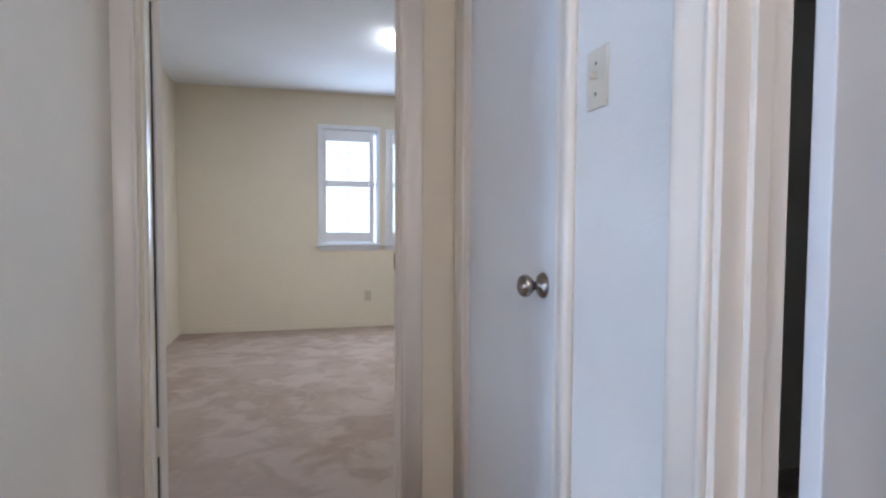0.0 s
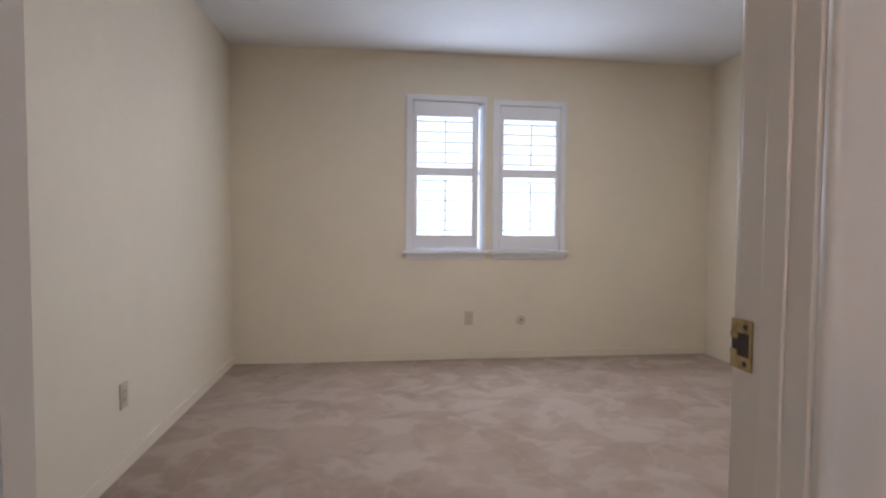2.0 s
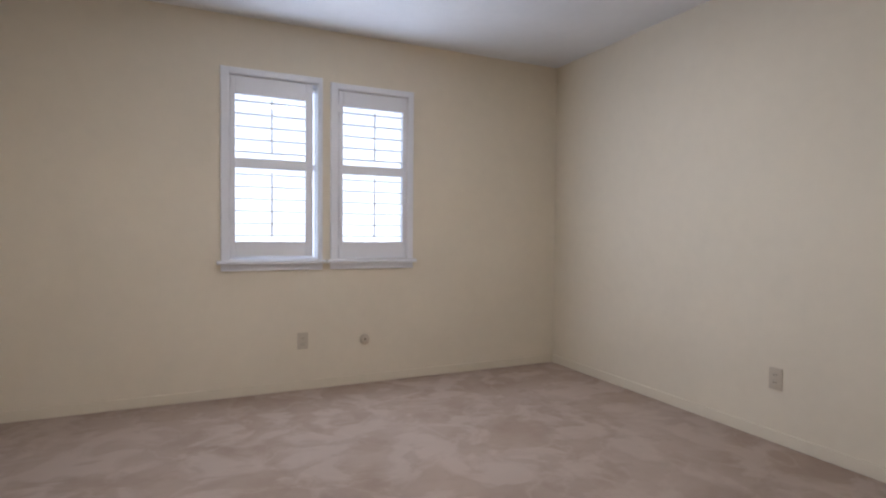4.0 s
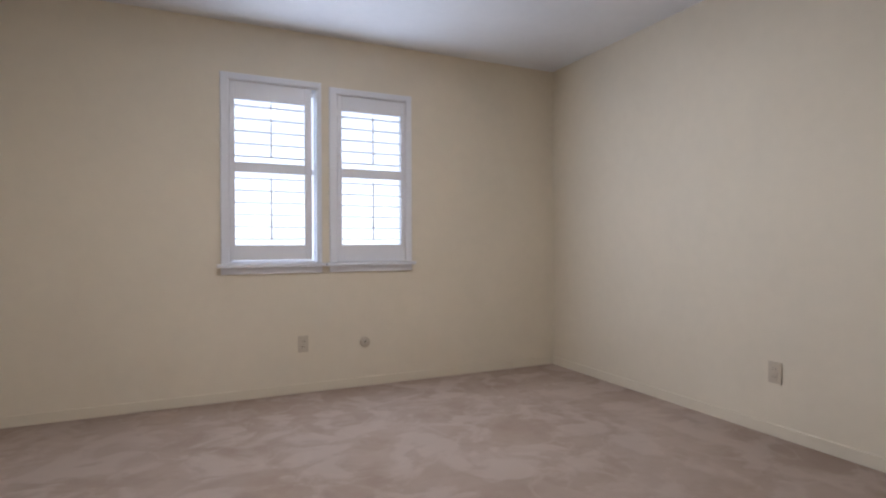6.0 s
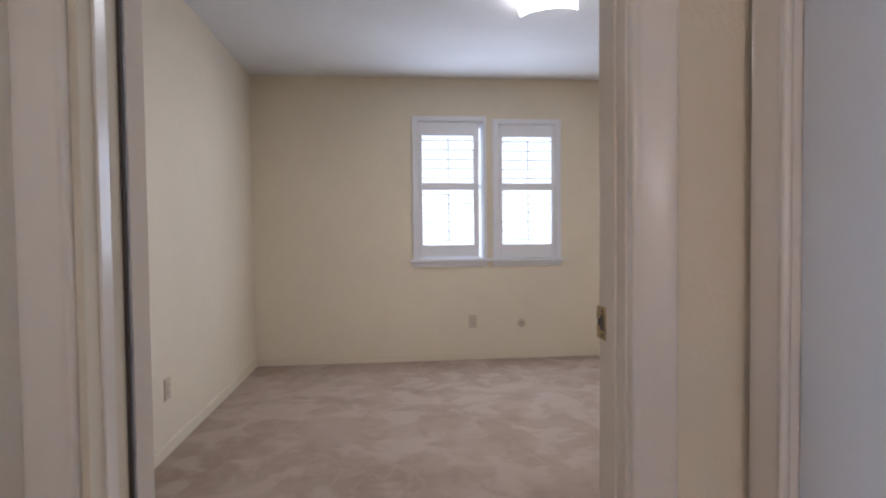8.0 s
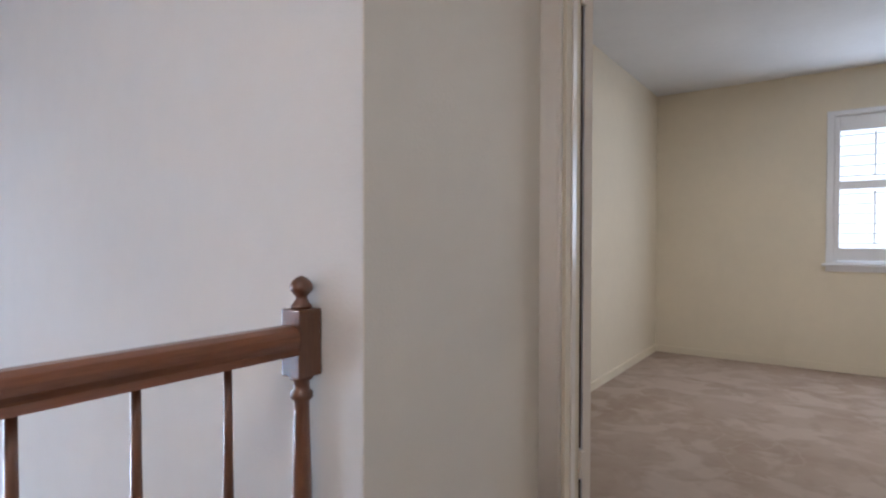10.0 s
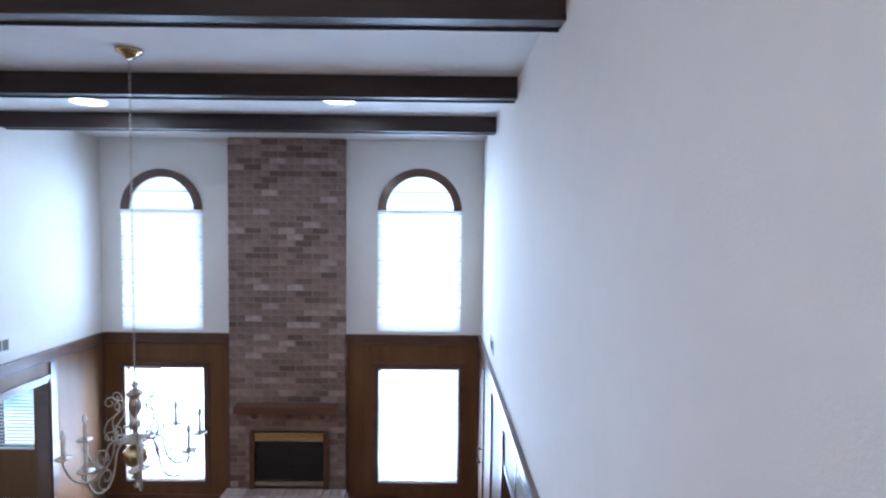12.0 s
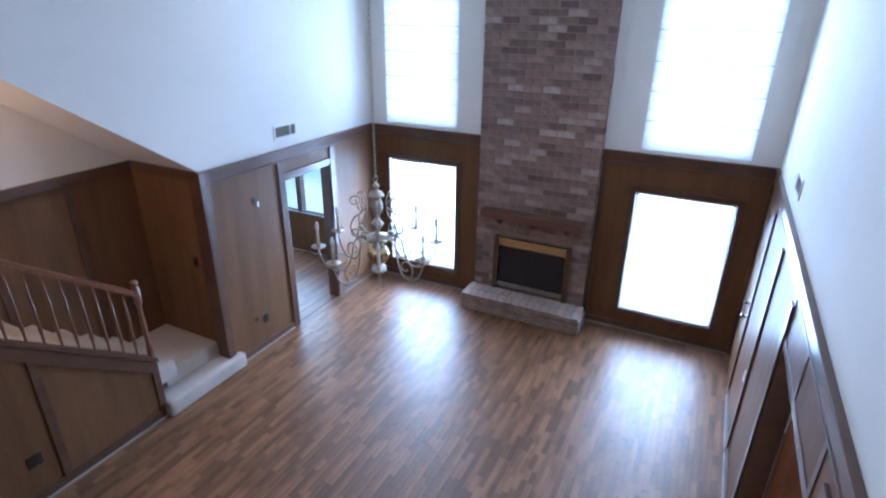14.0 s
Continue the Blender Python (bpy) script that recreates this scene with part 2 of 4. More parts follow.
def solid(name, bm, mat, label="", category="", kind="", group="", smooth=False):
    me = mesh_of(bm, name, mat)
    if smooth:
        me.shade_smooth()
    return tagged(new(name, me), label, category, group, kind)


def box(x0, x1, y0, y1, z0, z1, bevel=0.0, bm=None):
    own = bmesh.new()
    bmesh.ops.create_cube(own, size=1)
    bmesh.ops.scale(own, vec=(x1 - x0, y1 - y0, z1 - z0), verts=own.verts)
    bmesh.ops.translate(own, vec=((x0 + x1) / 2, (y0 + y1) / 2, (z0 + z1) / 2), verts=own.verts)
    if bevel:
        bmesh.ops.bevel(own, geom=own.edges[:], offset=bevel, segments=2, profile=0.6, affect="EDGES")
    return own if bm is None else merge(bm, own)


def merge(bm, other):
    keep = {v: bm.verts.new(v.co) for v in other.verts}
    for f in other.faces:
        g = bm.faces.new([keep[v] for v in f.verts])
        g.smooth = f.smooth
    other.free()
    return bm


def boxes(*rows, bevel=0.0):
    bm = bmesh.new()
    for r in rows:
        box(*r, bevel=bevel, bm=bm)
    return bm


def turned(profile, at=(0, 0, 0), segs=20, bm=None):
    """A body of revolution about z, from rows of (radius, z)."""
    bm = bmesh.new() if bm is None else bm
    rings = []
    for r, z in profile:
        rings.append([bm.verts.new((at[0] + max(r, 0.0005) * math.cos(2 * math.pi * i / segs), at[1] + max(r, 0.0005) * math.sin(2 * math.pi * i / segs), at[2] + z)) for i in range(segs)])
    for a, b in zip(rings, rings[1:]):
        for i in range(segs):
            f = bm.faces.new((a[i], a[(i + 1) % segs], b[(i + 1) % segs], b[i]))
            f.smooth = True
    bm.faces.new(rings[0][::-1])
    bm.faces.new(rings[-1])
    return bm


def tube(points, radius, segs=8, bm=None):
    """A bent rod through points."""
    bm = bmesh.new() if bm is None else bm
    rings, pts = [], [Vector(p) for p in points]
    for i, p in enumerate(pts):
        d = (pts[min(i + 1, len(pts) - 1)] - pts[max(i - 1, 0)]).normalized()
        u = d.cross(Vector((0, 0, 1)) if abs(d.z) < 0.95 else Vector((1, 0, 0))).normalized()
        w = d.cross(u)
        r = radius[i] if isinstance(radius, (list, tuple)) else radius
        rings.append([bm.verts.new(p + r * (math.cos(2 * math.pi * k / segs) * u + math.sin(2 * math.pi * k / segs) * w)) for k in range(segs)])
    for a, b in zip(rings, rings[1:]):
        for k in range(segs):
            f = bm.faces.new((a[k], a[(k + 1) % segs], b[(k + 1) % segs], b[k]))
            f.smooth = True
    bm.faces.new(rings[0][::-1])
    bm.faces.new(rings[-1])
    bmesh.ops.recalc_face_normals(bm, faces=bm.faces)
    return bm


def prism(outline, axis, a, b, bm=None):
    """An outline of (u, v) pushed along an axis from a to b: axis 'x' takes (y, z), 'y' takes (x, z), 'z' takes (x, y)."""
    bm = bmesh.new() if bm is None else bm
    put = {"x": lambda p, c: (c, p[0], p[1]), "y": lambda p, c: (p[0], c, p[1]), "z": lambda p, c: (p[0], p[1], c)}[axis]
    lo, hi = [bm.verts.new(put(p, a)) for p in outline], [bm.verts.new(put(p, b)) for p in outline]
    n = len(outline)
    bm.faces.new(lo), bm.faces.new(hi[::-1])
    for i in range(n):
        bm.faces.new((lo[i], hi[i], hi[(i + 1) % n], lo[(i + 1) % n]))
    bmesh.ops.recalc_face_normals(bm, faces=bm.faces)
    return bm


def wall(name, axis, a0, a1, b0, b1, z0, z1, mat, holes=(), label="", arches=()):
    """A wall across 'axis' from a0 to a1, along the other from b0 to b1, with holes (b0, b1, z0, z1) and arched tops (b middle, z, radius)."""
    bs = sorted({b0, b1, *(h[0] for h in holes), *(h[1] for h in holes), *(a[0] - a[2] for a in arches), *(a[0] + a[2] for a in arches)})
    bm = bmesh.new()

    def slab(p0, p1, q0, q1):
        if p1 - p0 > 1e-6 and q1 - q0 > 1e-6:
            box(*((a0, a1, p0, p1) if axis == "x" else (p0, p1, a0, a1)), q0, q1, bm=bm)
    for p0, p1 in zip(bs, bs[1:]):
        over = sorted((h[2], h[3]) for h in holes if h[0] < (p0 + p1) / 2 < h[1])
        z = z0
        for q0, q1 in over:
            slab(p0, p1, z, q0)
            z = q1
        arch = next((a for a in arches if abs(a[0] - (p0 + p1) / 2) < a[2]), None)
        if arch and abs(arch[1] - z) < 1e-6:
            c, zc, r = arch
            n = 24
            for i in range(n):
                t0, t1 = math.pi * (1 - i / n), math.pi * (1 - (i + 1) / n)
                o = [(c + r * math.cos(t0), zc + r * math.sin(t0)), (c + r * math.cos(t1), zc + r * math.sin(t1)), (c + r * math.cos(t1), z1), (c + r * math.cos(t0), z1)]
                prism(o, axis, a0, a1, bm=bm)
        else:
            slab(p0, p1, z, z1)
    return solid(name, bm, mat, label, "wall", "structure")


def casing(name, axis, face, out, b0, b1, z0, z1, mat, wide=0.075, label="", feet=True):
    """Moulded trim round an opening in a wall whose face lies at 'face' and looks the way 'out' (+1 or -1): three or four boards, stepped."""
    root = thing(name, ((face, b0, z0) if axis == "x" else (b0, face, z0)), label or "painted wooden casing round the opening", "trim", kind="structure")
    k = wide / 0.08
    shape = [(0.0, 0.0), (0.0, 0.009), (0.003, 0.013), (0.008, 0.014), (0.012, 0.0115), (0.020, 0.0125), (0.034, 0.0155), (0.048, 0.0195), (0.056, 0.0215), (0.064, 0.0225), (0.071, 0.0215), (0.076, 0.018), (0.08, 0.012), (0.08, 0.0)]
    rows = [(a * k, face + out * d) for a, d in shape]

    def board(kind, outline, along, a, b):
        bm = prism(outline, along, a, b)
        for f in bm.faces:
            f.smooth = len(f.verts) == 4
        part(kind, bm, mat, root)
    for sign, b in ((-1, b0), (1, b1)):
        board("side_board", [((v, b + sign * u) if axis == "x" else (b + sign * u, v)) for u, v in rows], "z", z0, z1 + wide)
    board("head_board", [(v, z1 + u) for u, v in rows], "y" if axis == "x" else "x", b0 + 0.0005, b1 - 0.0005)
    return root


def screw_plate(name, at, axis, out, w, h, mat, label, category, kind="outlet"):
    """A wall plate at its centre on a wall across axis, looking the way out; kind: outlet, switch, jack, blank."""
    root = thing(name, at, label, category)

    def local(u0, u1, d0, d1, v0, v1, bevel=0.0):
        lo, hi = sorted((out * d0, out * d1))
        if axis == "x":
            return box(at[0] + lo, at[0] + hi, at[1] + u0, at[1] + u1, at[2] + v0, at[2] + v1, bevel)
        return box(at[0] + u0, at[0] + u1, at[1] + lo, at[1] + hi, at[2] + v0, at[2] + v1, bevel)
    part("cover_plate", local(-w / 2, w / 2, 0, 0.006, -h / 2, h / 2, 0.002), mat, root)
    if kind == "outlet":
        for v in (-0.02, 0.02):
            s = part("socket", local(-0.017, 0.017, 0.006, 0.0085, v - 0.014, v + 0.014, 0.001), mat, root)
            for u in (-0.007, 0.007):
                part("slot", local(u - 0.0014, u + 0.0014, 0.0085, 0.009, v - 0.005, v + 0.005), DARKP, s, "dark slot")
    elif kind == "switch":
        part("toggle", local(-0.005, 0.005, 0.006, 0.02, 0.0, 0.013, 0.001), mat, root)
        for v in (-0.03, 0.03):
            part("screw", local(-0.003, 0.003, 0.006, 0.0075, v - 0.003, v + 0.003, 0.001), PEWTER, root)
    elif kind == "jack":
        part("jack_hole", local(-0.006, 0.006, 0.006, 0.0075, -0.006, 0.006, 0.001), DARKP, root, "dark socket")
    return root


# ---- structure ----
FL, H = -2.74, 2.5            # great-room floor, upper ceiling
WX, NY, SY = -6.36, 2.62, -2.82   # faces of the great room's west, north and south walls
ARCH = ((1.725, 1.51, 0.48), (-1.94, 1.49, 0.46))
LOWER = ((1.15, 2.30, -2.44, -0.76), (-2.49, -1.36, -2.44, -0.76))

wall("wall_west", "x", WX - 0.14, WX, SY - 0.12, NY + 0.12, FL, H, WHITE,
     [(1.14, 2.31, -0.22, 1.51), (-2.505, -1.375, -0.22, 1.49)] + [h for h in LOWER], "off-white painted wall with arched and square windows", ARCH)
wall("wall_north", "y", NY, NY + 0.12, WX, 1.15, FL, H, WHITE, [(-3.30, -1.65, FL, -0.82)], "off-white painted two-storey wall")
solid("wall_hall_stub", boxes((1.03, 1.15, NY + 0.121, 3.459, 0, H), (1.1502, 1.153, NY + 0.001, 3.459, 0, H)), HALLW, "warm-white painted short hall wall", "wall", "structure")
wall("wall_bedroom_door", "y", 3.46, 3.58, 0.40, 4.65, 0, H, CREAM, [(1.235, 2.105, 0, 2.05)], "painted wall with the bedroom doorway")
wall("wall_bedroom_west", "x", 0.40, 0.52, 3.58, 7.50, 0, H, CREAM, (), "cream painted bedroom wall")
wall("wall_bedroom_east", "x", 4.53, 4.65, 3.58, 7.50, 0, H, CREAM, (), "cream painted bedroom wall")
BW = ((1.94, 2.52, 0.905, 2.115), (2.655, 3.175, 0.905, 2.095))
wall("wall_bedroom_window", "y", 7.38, 7.50, 0.52, 4.53, 0, H, CREAM, BW, "cream painted bedroom wall with two shuttered windows")
wall("wall_hall_east", "x", 2.32, 2.44, -3.9, 3.46, 0, H, WHITE, [(2.62, 3.38, 0, 2.05), (1.30, 2.135, 0, 2.05)], "off-white painted hall wall with two doorways")
wall("wall_hall_south", "y", -4.02, -3.9, -3.26, 2.44, FL, H, WHITE, (), "off-white painted wall behind the stair")
# unseen wall added under the balcony, dark so that less light bounces back
wall("wall_unseen_under_balcony", "x", 0.98, 1.10, SY - 0.12, NY, FL, -0.26, PANEL, (), "unseen closing wall under the balcony, dark to cut bounced light")
wall("wall_closet_east", "x", 4.5, 4.62, 0.4, 3.46, 0, H, WHITE, (), "off-white painted closet wall")
wall("wall_closet_south", "y", 0.3, 0.4, 2.44, 4.62, 0, H, WHITE, (), "off-white painted closet wall")

# south wall: paneled below with an opening, and cut off along the stair's slope
SLOPE0, SLOPE1 = (-3.14, -0.27), (0.82, H)
bm = prism([(-3.14, -0.27), (0.82, H), (-3.14, H)], "y", SY - 0.12, SY)
box(WX, -3.14, SY - 0.12, SY, -0.65, H, bm=bm)
box(WX, -5.25, SY - 0.12, SY, FL, -0.65, bm=bm)
box(-4.37, -3.14, SY - 0.12, SY, FL, -0.65, bm=bm)
solid("wall_south", bm, WHITE, "off-white wall with a sloping lower edge over the stair", "wall", "structure")
solid("stair_soffit", prism([(-3.14, -0.27), (0.82, H), (0.70, H), (-3.26, -0.27)], "y", -3.9, SY - 0.12), WHITE, "off-white sloping ceiling over the stair", "ceiling", "structure")
solid("wall_stair_end", box(-3.26, -3.14, -3.9, SY - 0.12, FL, -0.27), WHITE, "wall at the foot of the stair", "wall", "structure")

# floors and ceilings
solid("floor_bedroom", box(0.52, 4.53, 3.52, 7.38, -0.2, 0.0), CARPET, "beige cut-pile carpet with vacuum marks", "carpet", "structure")
solid("floor_hall", boxes((0.50, 2.44, -3.9, 3.46, -0.26, -0.002), (1.25, 2.105, 3.46, 3.52, -0.2, -0.001)), CARPET, "beige carpet on the hall balcony", "carpet", "structure")
solid("floor_closet", box(2.44, 4.5, 0.4, 3.46, -0.2, -0.003), CARPET, "beige carpet in the side room", "carpet", "structure")
solid("floor_subfloor", box(WX - 0.14, 1.1, SY - 0.12, NY + 0.12, FL - 0.3, FL - 0.006), DARKJ, "dark joints under the strip floor", "floor", "structure")
solid("ceiling_bedroom", box(0.40, 4.65, 3.46, 7.50, H, H + 0.12), CEIL, "white textured bedroom ceiling", "ceiling", "structure")
solid("ceiling_great_room", box(WX - 0.14, 2.44, -4.02, 3.46, H + 0.002, H + 0.12), CEIL, "white textured ceiling between dark beams", "ceiling", "structure")
solid("ceiling_closet", box(2.44, 4.62, 0.3, 3.46, H, H + 0.12), CEIL, "white ceiling of the side room", "ceiling", "structure")
solid("balcony_fascia", box(0.46, 0.50, SY, NY, -0.30, 0.015, 0.004), TRIM, "cream painted edge board of the balcony", "trim", "structure")

# dining room seen through the south opening, tiled room seen through the north one
wall("wall_dining_south", "y", -6.62, -6.5, -6.5, -3.26, FL, 0.0, WHITE, (), "off-white dining-room wall")
wall("wall_dining_west", "x", -6.5, -6.38, -6.5, SY - 0.12, FL, 0.0, PANEL, [(-5.45, -3.85, -2.02, -0.70)], "dark stained paneled dining-room wall with a wide window")
wall("wall_dining_east", "x", -3.38, -3.26, -6.5, SY - 0.12, FL, 0.0, WHITE, (), "off-white dining-room wall")
solid("ceiling_dining", box(-6.5, -3.26, -6.62, SY - 0.12, 0.002, 0.12), CEIL, "white dining-room ceiling", "ceiling", "structure")
wall("wall_tiled_room_north", "y", 5.0, 5.12, -5.0, 0.0, FL, -0.2, WHITE, (), "off-white wall of the tiled room")
wall("wall_tiled_room_west", "x", -5.12, -5.0, 2.74, 5.12, FL, -0.2, WHITE, (), "off-white wall of the tiled room")
wall("wall_tiled_room_east", "x", 0.0, 0.12, 2.74, 5.12, FL, -0.2, WHITE, (), "off-white wall of the tiled room")
solid("ceiling_tiled_room", box(-5.12, 0.12, 2.74, 5.12, -0.3, -0.2), CEIL, "white ceiling of the tiled room", "ceiling", "structure")
# fill light added to brighten the tiled room; it has no lamp fixture
bulb("tiled_room_lamp_light", (-2.6, 4.2, -0.5), 18, (1.0, 0.86, 0.68), 0.06)

# bright hazy sky seen through the windows
SKYN = glowing("hazy_north_sky", (0.96, 0.985, 1.0), 1.12)
SKYW = glowing("bright_hazy_west_sky", (0.96, 0.985, 1.0), 2.5)
for name, glow, dims in (("backdrop_north", SKYN, (0.4, 4.7, 8.6, 8.62, -0.4, 4.0)), ("backdrop_west", SKYW, (-7.75, -7.73, -2.70, 3.4, -3.0, 4.0))):
    solid(name, box(*dims), glow, "overcast bright sky beyond the windows", "sky", "structure")

# pale garden greenery beyond the dining-room window, its washed-out daylight given as glow
GARDEN = glowing("glowing_garden_distance", (0.62, 0.80, 0.78), 1.5)
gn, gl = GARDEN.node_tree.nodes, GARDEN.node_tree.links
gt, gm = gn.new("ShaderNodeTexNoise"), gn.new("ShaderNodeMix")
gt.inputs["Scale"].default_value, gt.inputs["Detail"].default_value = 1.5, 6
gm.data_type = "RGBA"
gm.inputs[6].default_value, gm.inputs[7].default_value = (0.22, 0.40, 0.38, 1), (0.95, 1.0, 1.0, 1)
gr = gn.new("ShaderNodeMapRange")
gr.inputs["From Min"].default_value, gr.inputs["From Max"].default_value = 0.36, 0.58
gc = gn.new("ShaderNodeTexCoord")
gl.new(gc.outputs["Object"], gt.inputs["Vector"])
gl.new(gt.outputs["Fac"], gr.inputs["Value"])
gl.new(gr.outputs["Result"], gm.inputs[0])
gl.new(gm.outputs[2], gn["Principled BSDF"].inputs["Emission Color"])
solid("backdrop_garden", box(-7.07, -7.05, -7.4, -2.95, FL - 0.4, 1.0), GARDEN, "glowing backdrop of pale hazy garden greenery beyond the window", "garden", "structure")

# ground outside
solid("ground", box(-400, 400, -400, 400, FL - 0.6, FL - 0.4), GRASS, "green lawn round the house", "ground", "structure")


# ---- bedroom ----
casing("door_casing_bedroom", "y", 3.46, -1, 1.222, 2.097, 0, 2.05, TRIM, 0.08, "cream gloss casing round the bedroom doorway")
casing("door_casing_bedroom_inside", "y", 3.58, 1, 1.222, 2.097, 0, 2.05, TRIM, 0.07, "cream gloss casing inside the bedroom doorway")
jamb = thing("door_jamb_bedroom", (1.25, 3.46, 0), "cream gloss door jamb with a worn brass strike", "trim", kind="structure")
part("jamb_side", boxes((1.200, 1.226, 3.462, 3.578, 0, 2.05), (1.226, 1.240, 3.50, 3.535, 0, 2.04), bevel=0.002), TRIM, jamb)
part("jamb_side", boxes((2.092, 2.122, 3.462, 3.578, 0, 2.05), (2.087, 2.092, 3.495, 3.53, 0, 2.04), bevel=0.002), TRIM, jamb)
part("jamb_head", boxes((1.226, 2.092, 3.462, 3.578, 2.038, 2.065), (1.240, 2.087, 3.50, 3.535, 2.026, 2.038), bevel=0.002), TRIM, jamb)
# strips laid in the hinge gap: its shade put in as dark colour
part("gap_seal", boxes((1.2225, 1.2405, 3.5785, 3.583, 0.385, 1.88), (1.2225, 1.2405, 3.5785, 3.583, 0.012, 0.275)), GAPSHADE, jamb, "dark brown strip for the shade in the hinge gap")
strike = part("strike_plate", boxes((2.0895, 2.0919, 3.546, 3.583, 0.986, 1.002), (2.0895, 2.0919, 3.546, 3.583, 0.941, 0.957), (2.0895, 2.0919, 3.546, 3.550, 0.957, 0.986), (2.0885, 2.0919, 3.570, 3.583, 0.957, 0.964), (2.0885, 2.0919, 3.570, 3.583, 0.978, 0.986)), AGED, jamb, "worn tarnished strike plate")
part("latch_hole", boxes((2.0906, 2.0916, 3.550, 3.570, 0.957, 0.986), (2.0906, 2.0916, 3.570, 3.583, 0.964, 0.978)), DARKP, strike, "dark latch hole")
for z in (0.949, 0.994):
    part("screw", box(2.0888, 2.0896, 3.554, 3.560, z - 0.003, z + 0.003), DARKP, strike, "dark screw head")

# the bedroom door stands open into the room, swung back past the wall's corner
door = thing("bedroom_door", (1.262, 3.594, 0), "white painted hollow-core door swung wide open", "door")
part("door_leaf", box(1.266, 1.302, 3.600, 4.36, 0.012, 2.035, 0.003), DOORP, door)
part("edge_strip", box(1.2665, 1.3015, 3.5975, 3.5995, 0.014, 2.033), TRIM, door, "cream painted hinge edge")
for z in (0.33, 1.93):
    h = part("hinge", box(1.250, 1.270, 3.585, 3.602, z - 0.045, z + 0.045, 0.001), TRIM, door, "painted-over hinge")
    part("hinge_pin", turned([(0.006, -0.047), (0.006, 0.047)], (1.258, 3.594, z), 10), TRIM, h)
local_part("door_knob", turned([(0.03, 0), (0.03, 0.006), (0.011, 0.012), (0.011, 0.03), (0.024, 0.038), (0.028, 0.05), (0.022, 0.062), (0.004, 0.066)], segs=16), PEWTER, door, (0.04, 0.74, 0.96), (0, 90, 0), "tarnished nickel knob")
door.location, door.rotation_euler = (1.245, 3.586, 0), (0, 0, radians(64))


def shutter_window(name, x0, x1, z0, z1, px0, px1, pz0, pz1, mid0, mid1, ajar):
    """A casement with casing, stool and apron, and a louvred shutter in front."""
    root = thing(name, ((x0 + x1) / 2, 7.38, z0), "white-cased bedroom window with open louvred shutter", "window", "bedroom windows", "structure")
    y = 7.38
    cx0, cx1, cz1 = x0 - 0.055, x1 + (0.026 if ajar else 0.05), z1 + 0.05
    fr = bmesh.new()
    for s, d in ((0.0, 0.014), (0.014, 0.02)):
        box(cx0 + s * 0.3, x0 - s * 0.4, y - d, y, z0, cz1 - s * 0.4, 0.003, fr)
        box(x1 + s * 0.4, cx1 - s * 0.3, y - d, y, z0, cz1 - s * 0.4, 0.003, fr)
        box(x0 - s * 0.4 - 0.001, x1 + s * 0.4 + 0.001, y - d, y, z1 + s * 0.4, cz1 - s * 0.4 - 0.001, 0.003, fr)
    part("window_casing", fr, SHUT, root)
    part("window_sill", box(cx0 - 0.025, cx1 + 0.02, y - 0.05, y, z0 - 0.025, z0 - 0.001, 0.006), SHUT, root)
    part("window_apron", box(cx0, cx1, y - 0.016, y, z0 - 0.07, z0 - 0.026, 0.004), SHUT, root)
    part("window_reveal", boxes((x0, x0 + 0.005, y + 0.002, 7.49, z0, z1), (x1 - 0.005, x1, y + 0.002, 7.49, z0, z1), (x0 + 0.005, x1 - 0.005, y + 0.002, 7.49, z1 - 0.005, z1), (x0 + 0.005, x1 - 0.005, y + 0.002, 7.49, z0, z0 + 0.005)), SHUT, root)
    u0, u1, w0, w1 = x0 + 0.005, x1 - 0.005, z0 + 0.005, z1 - 0.005
    sash = part("window_sash", boxes((u0, u0 + 0.02, 7.455, 7.485, w0, w1), (u1 - 0.005, u1, 7.455, 7.485, w0, w1), (u0 + 0.02, u1 - 0.005, 7.455, 7.485, w1 - 0.03, w1), (u0 + 0.02, u1 - 0.005, 7.455, 7.485, w0, w0 + 0.012), (u0 + 0.02, u1 - 0.005, 7.458, 7.482, 1.53, 1.57)), SHUT, root)
    pane = part("pane", box(u0 + 0.02, u1 - 0.005, 7.468, 7.472, w0 + 0.012, w1 - 0.03), PANE, sash)
    pane.visible_shadow = False
    # shutter
    sx0, sx1, sz0, sz1 = x0 + 0.004, x1 - 0.006 - ajar, z0 + 0.008 + ajar * 0.4, z1 - 0.006
    ya, yb = y - 0.012, y + 0.016
    sh = part("shutter", boxes((sx0, px0, ya, yb, sz0, sz1), (px1, sx1, ya, yb, sz0, sz1), (px0, px1, ya, yb, sz0, pz0), (px0, px1, ya, yb, pz1, sz1), (px0, px1, ya, yb, mid0, mid1), bevel=0.003), SHUT, root, "white painted shutter frame")
    for a, b, n in ((pz0, mid0, 6), (mid1, pz1, 5)):
        step = (b - a) / n
        for i in range(n):
            z = a + step * (i + 0.5)
            o = [(y + 0.002 + 0.029 * math.cos(t), z + 0.0042 * math.sin(t)) for t in [k * math.pi / 5 for k in range(10)]]
            part("louvre", prism(o, "x", px0 + 0.002, px1 - 0.002), SHUT, sh)
        xm = (px0 + px1) / 2
        part("tilt_rod", box(xm - 0.005, xm + 0.005, y - 0.040, y - 0.031, a + 0.03, b - 0.02, 0.002), SHUT, sh)
    for z in (sz0 + 0.12, sz1 - 0.12):
        part("hinge", box(sx0 - 0.012, sx0 + 0.006, ya - 0.004, ya, z - 0.03, z + 0.03, 0.001), SHUT, sh)
    return root


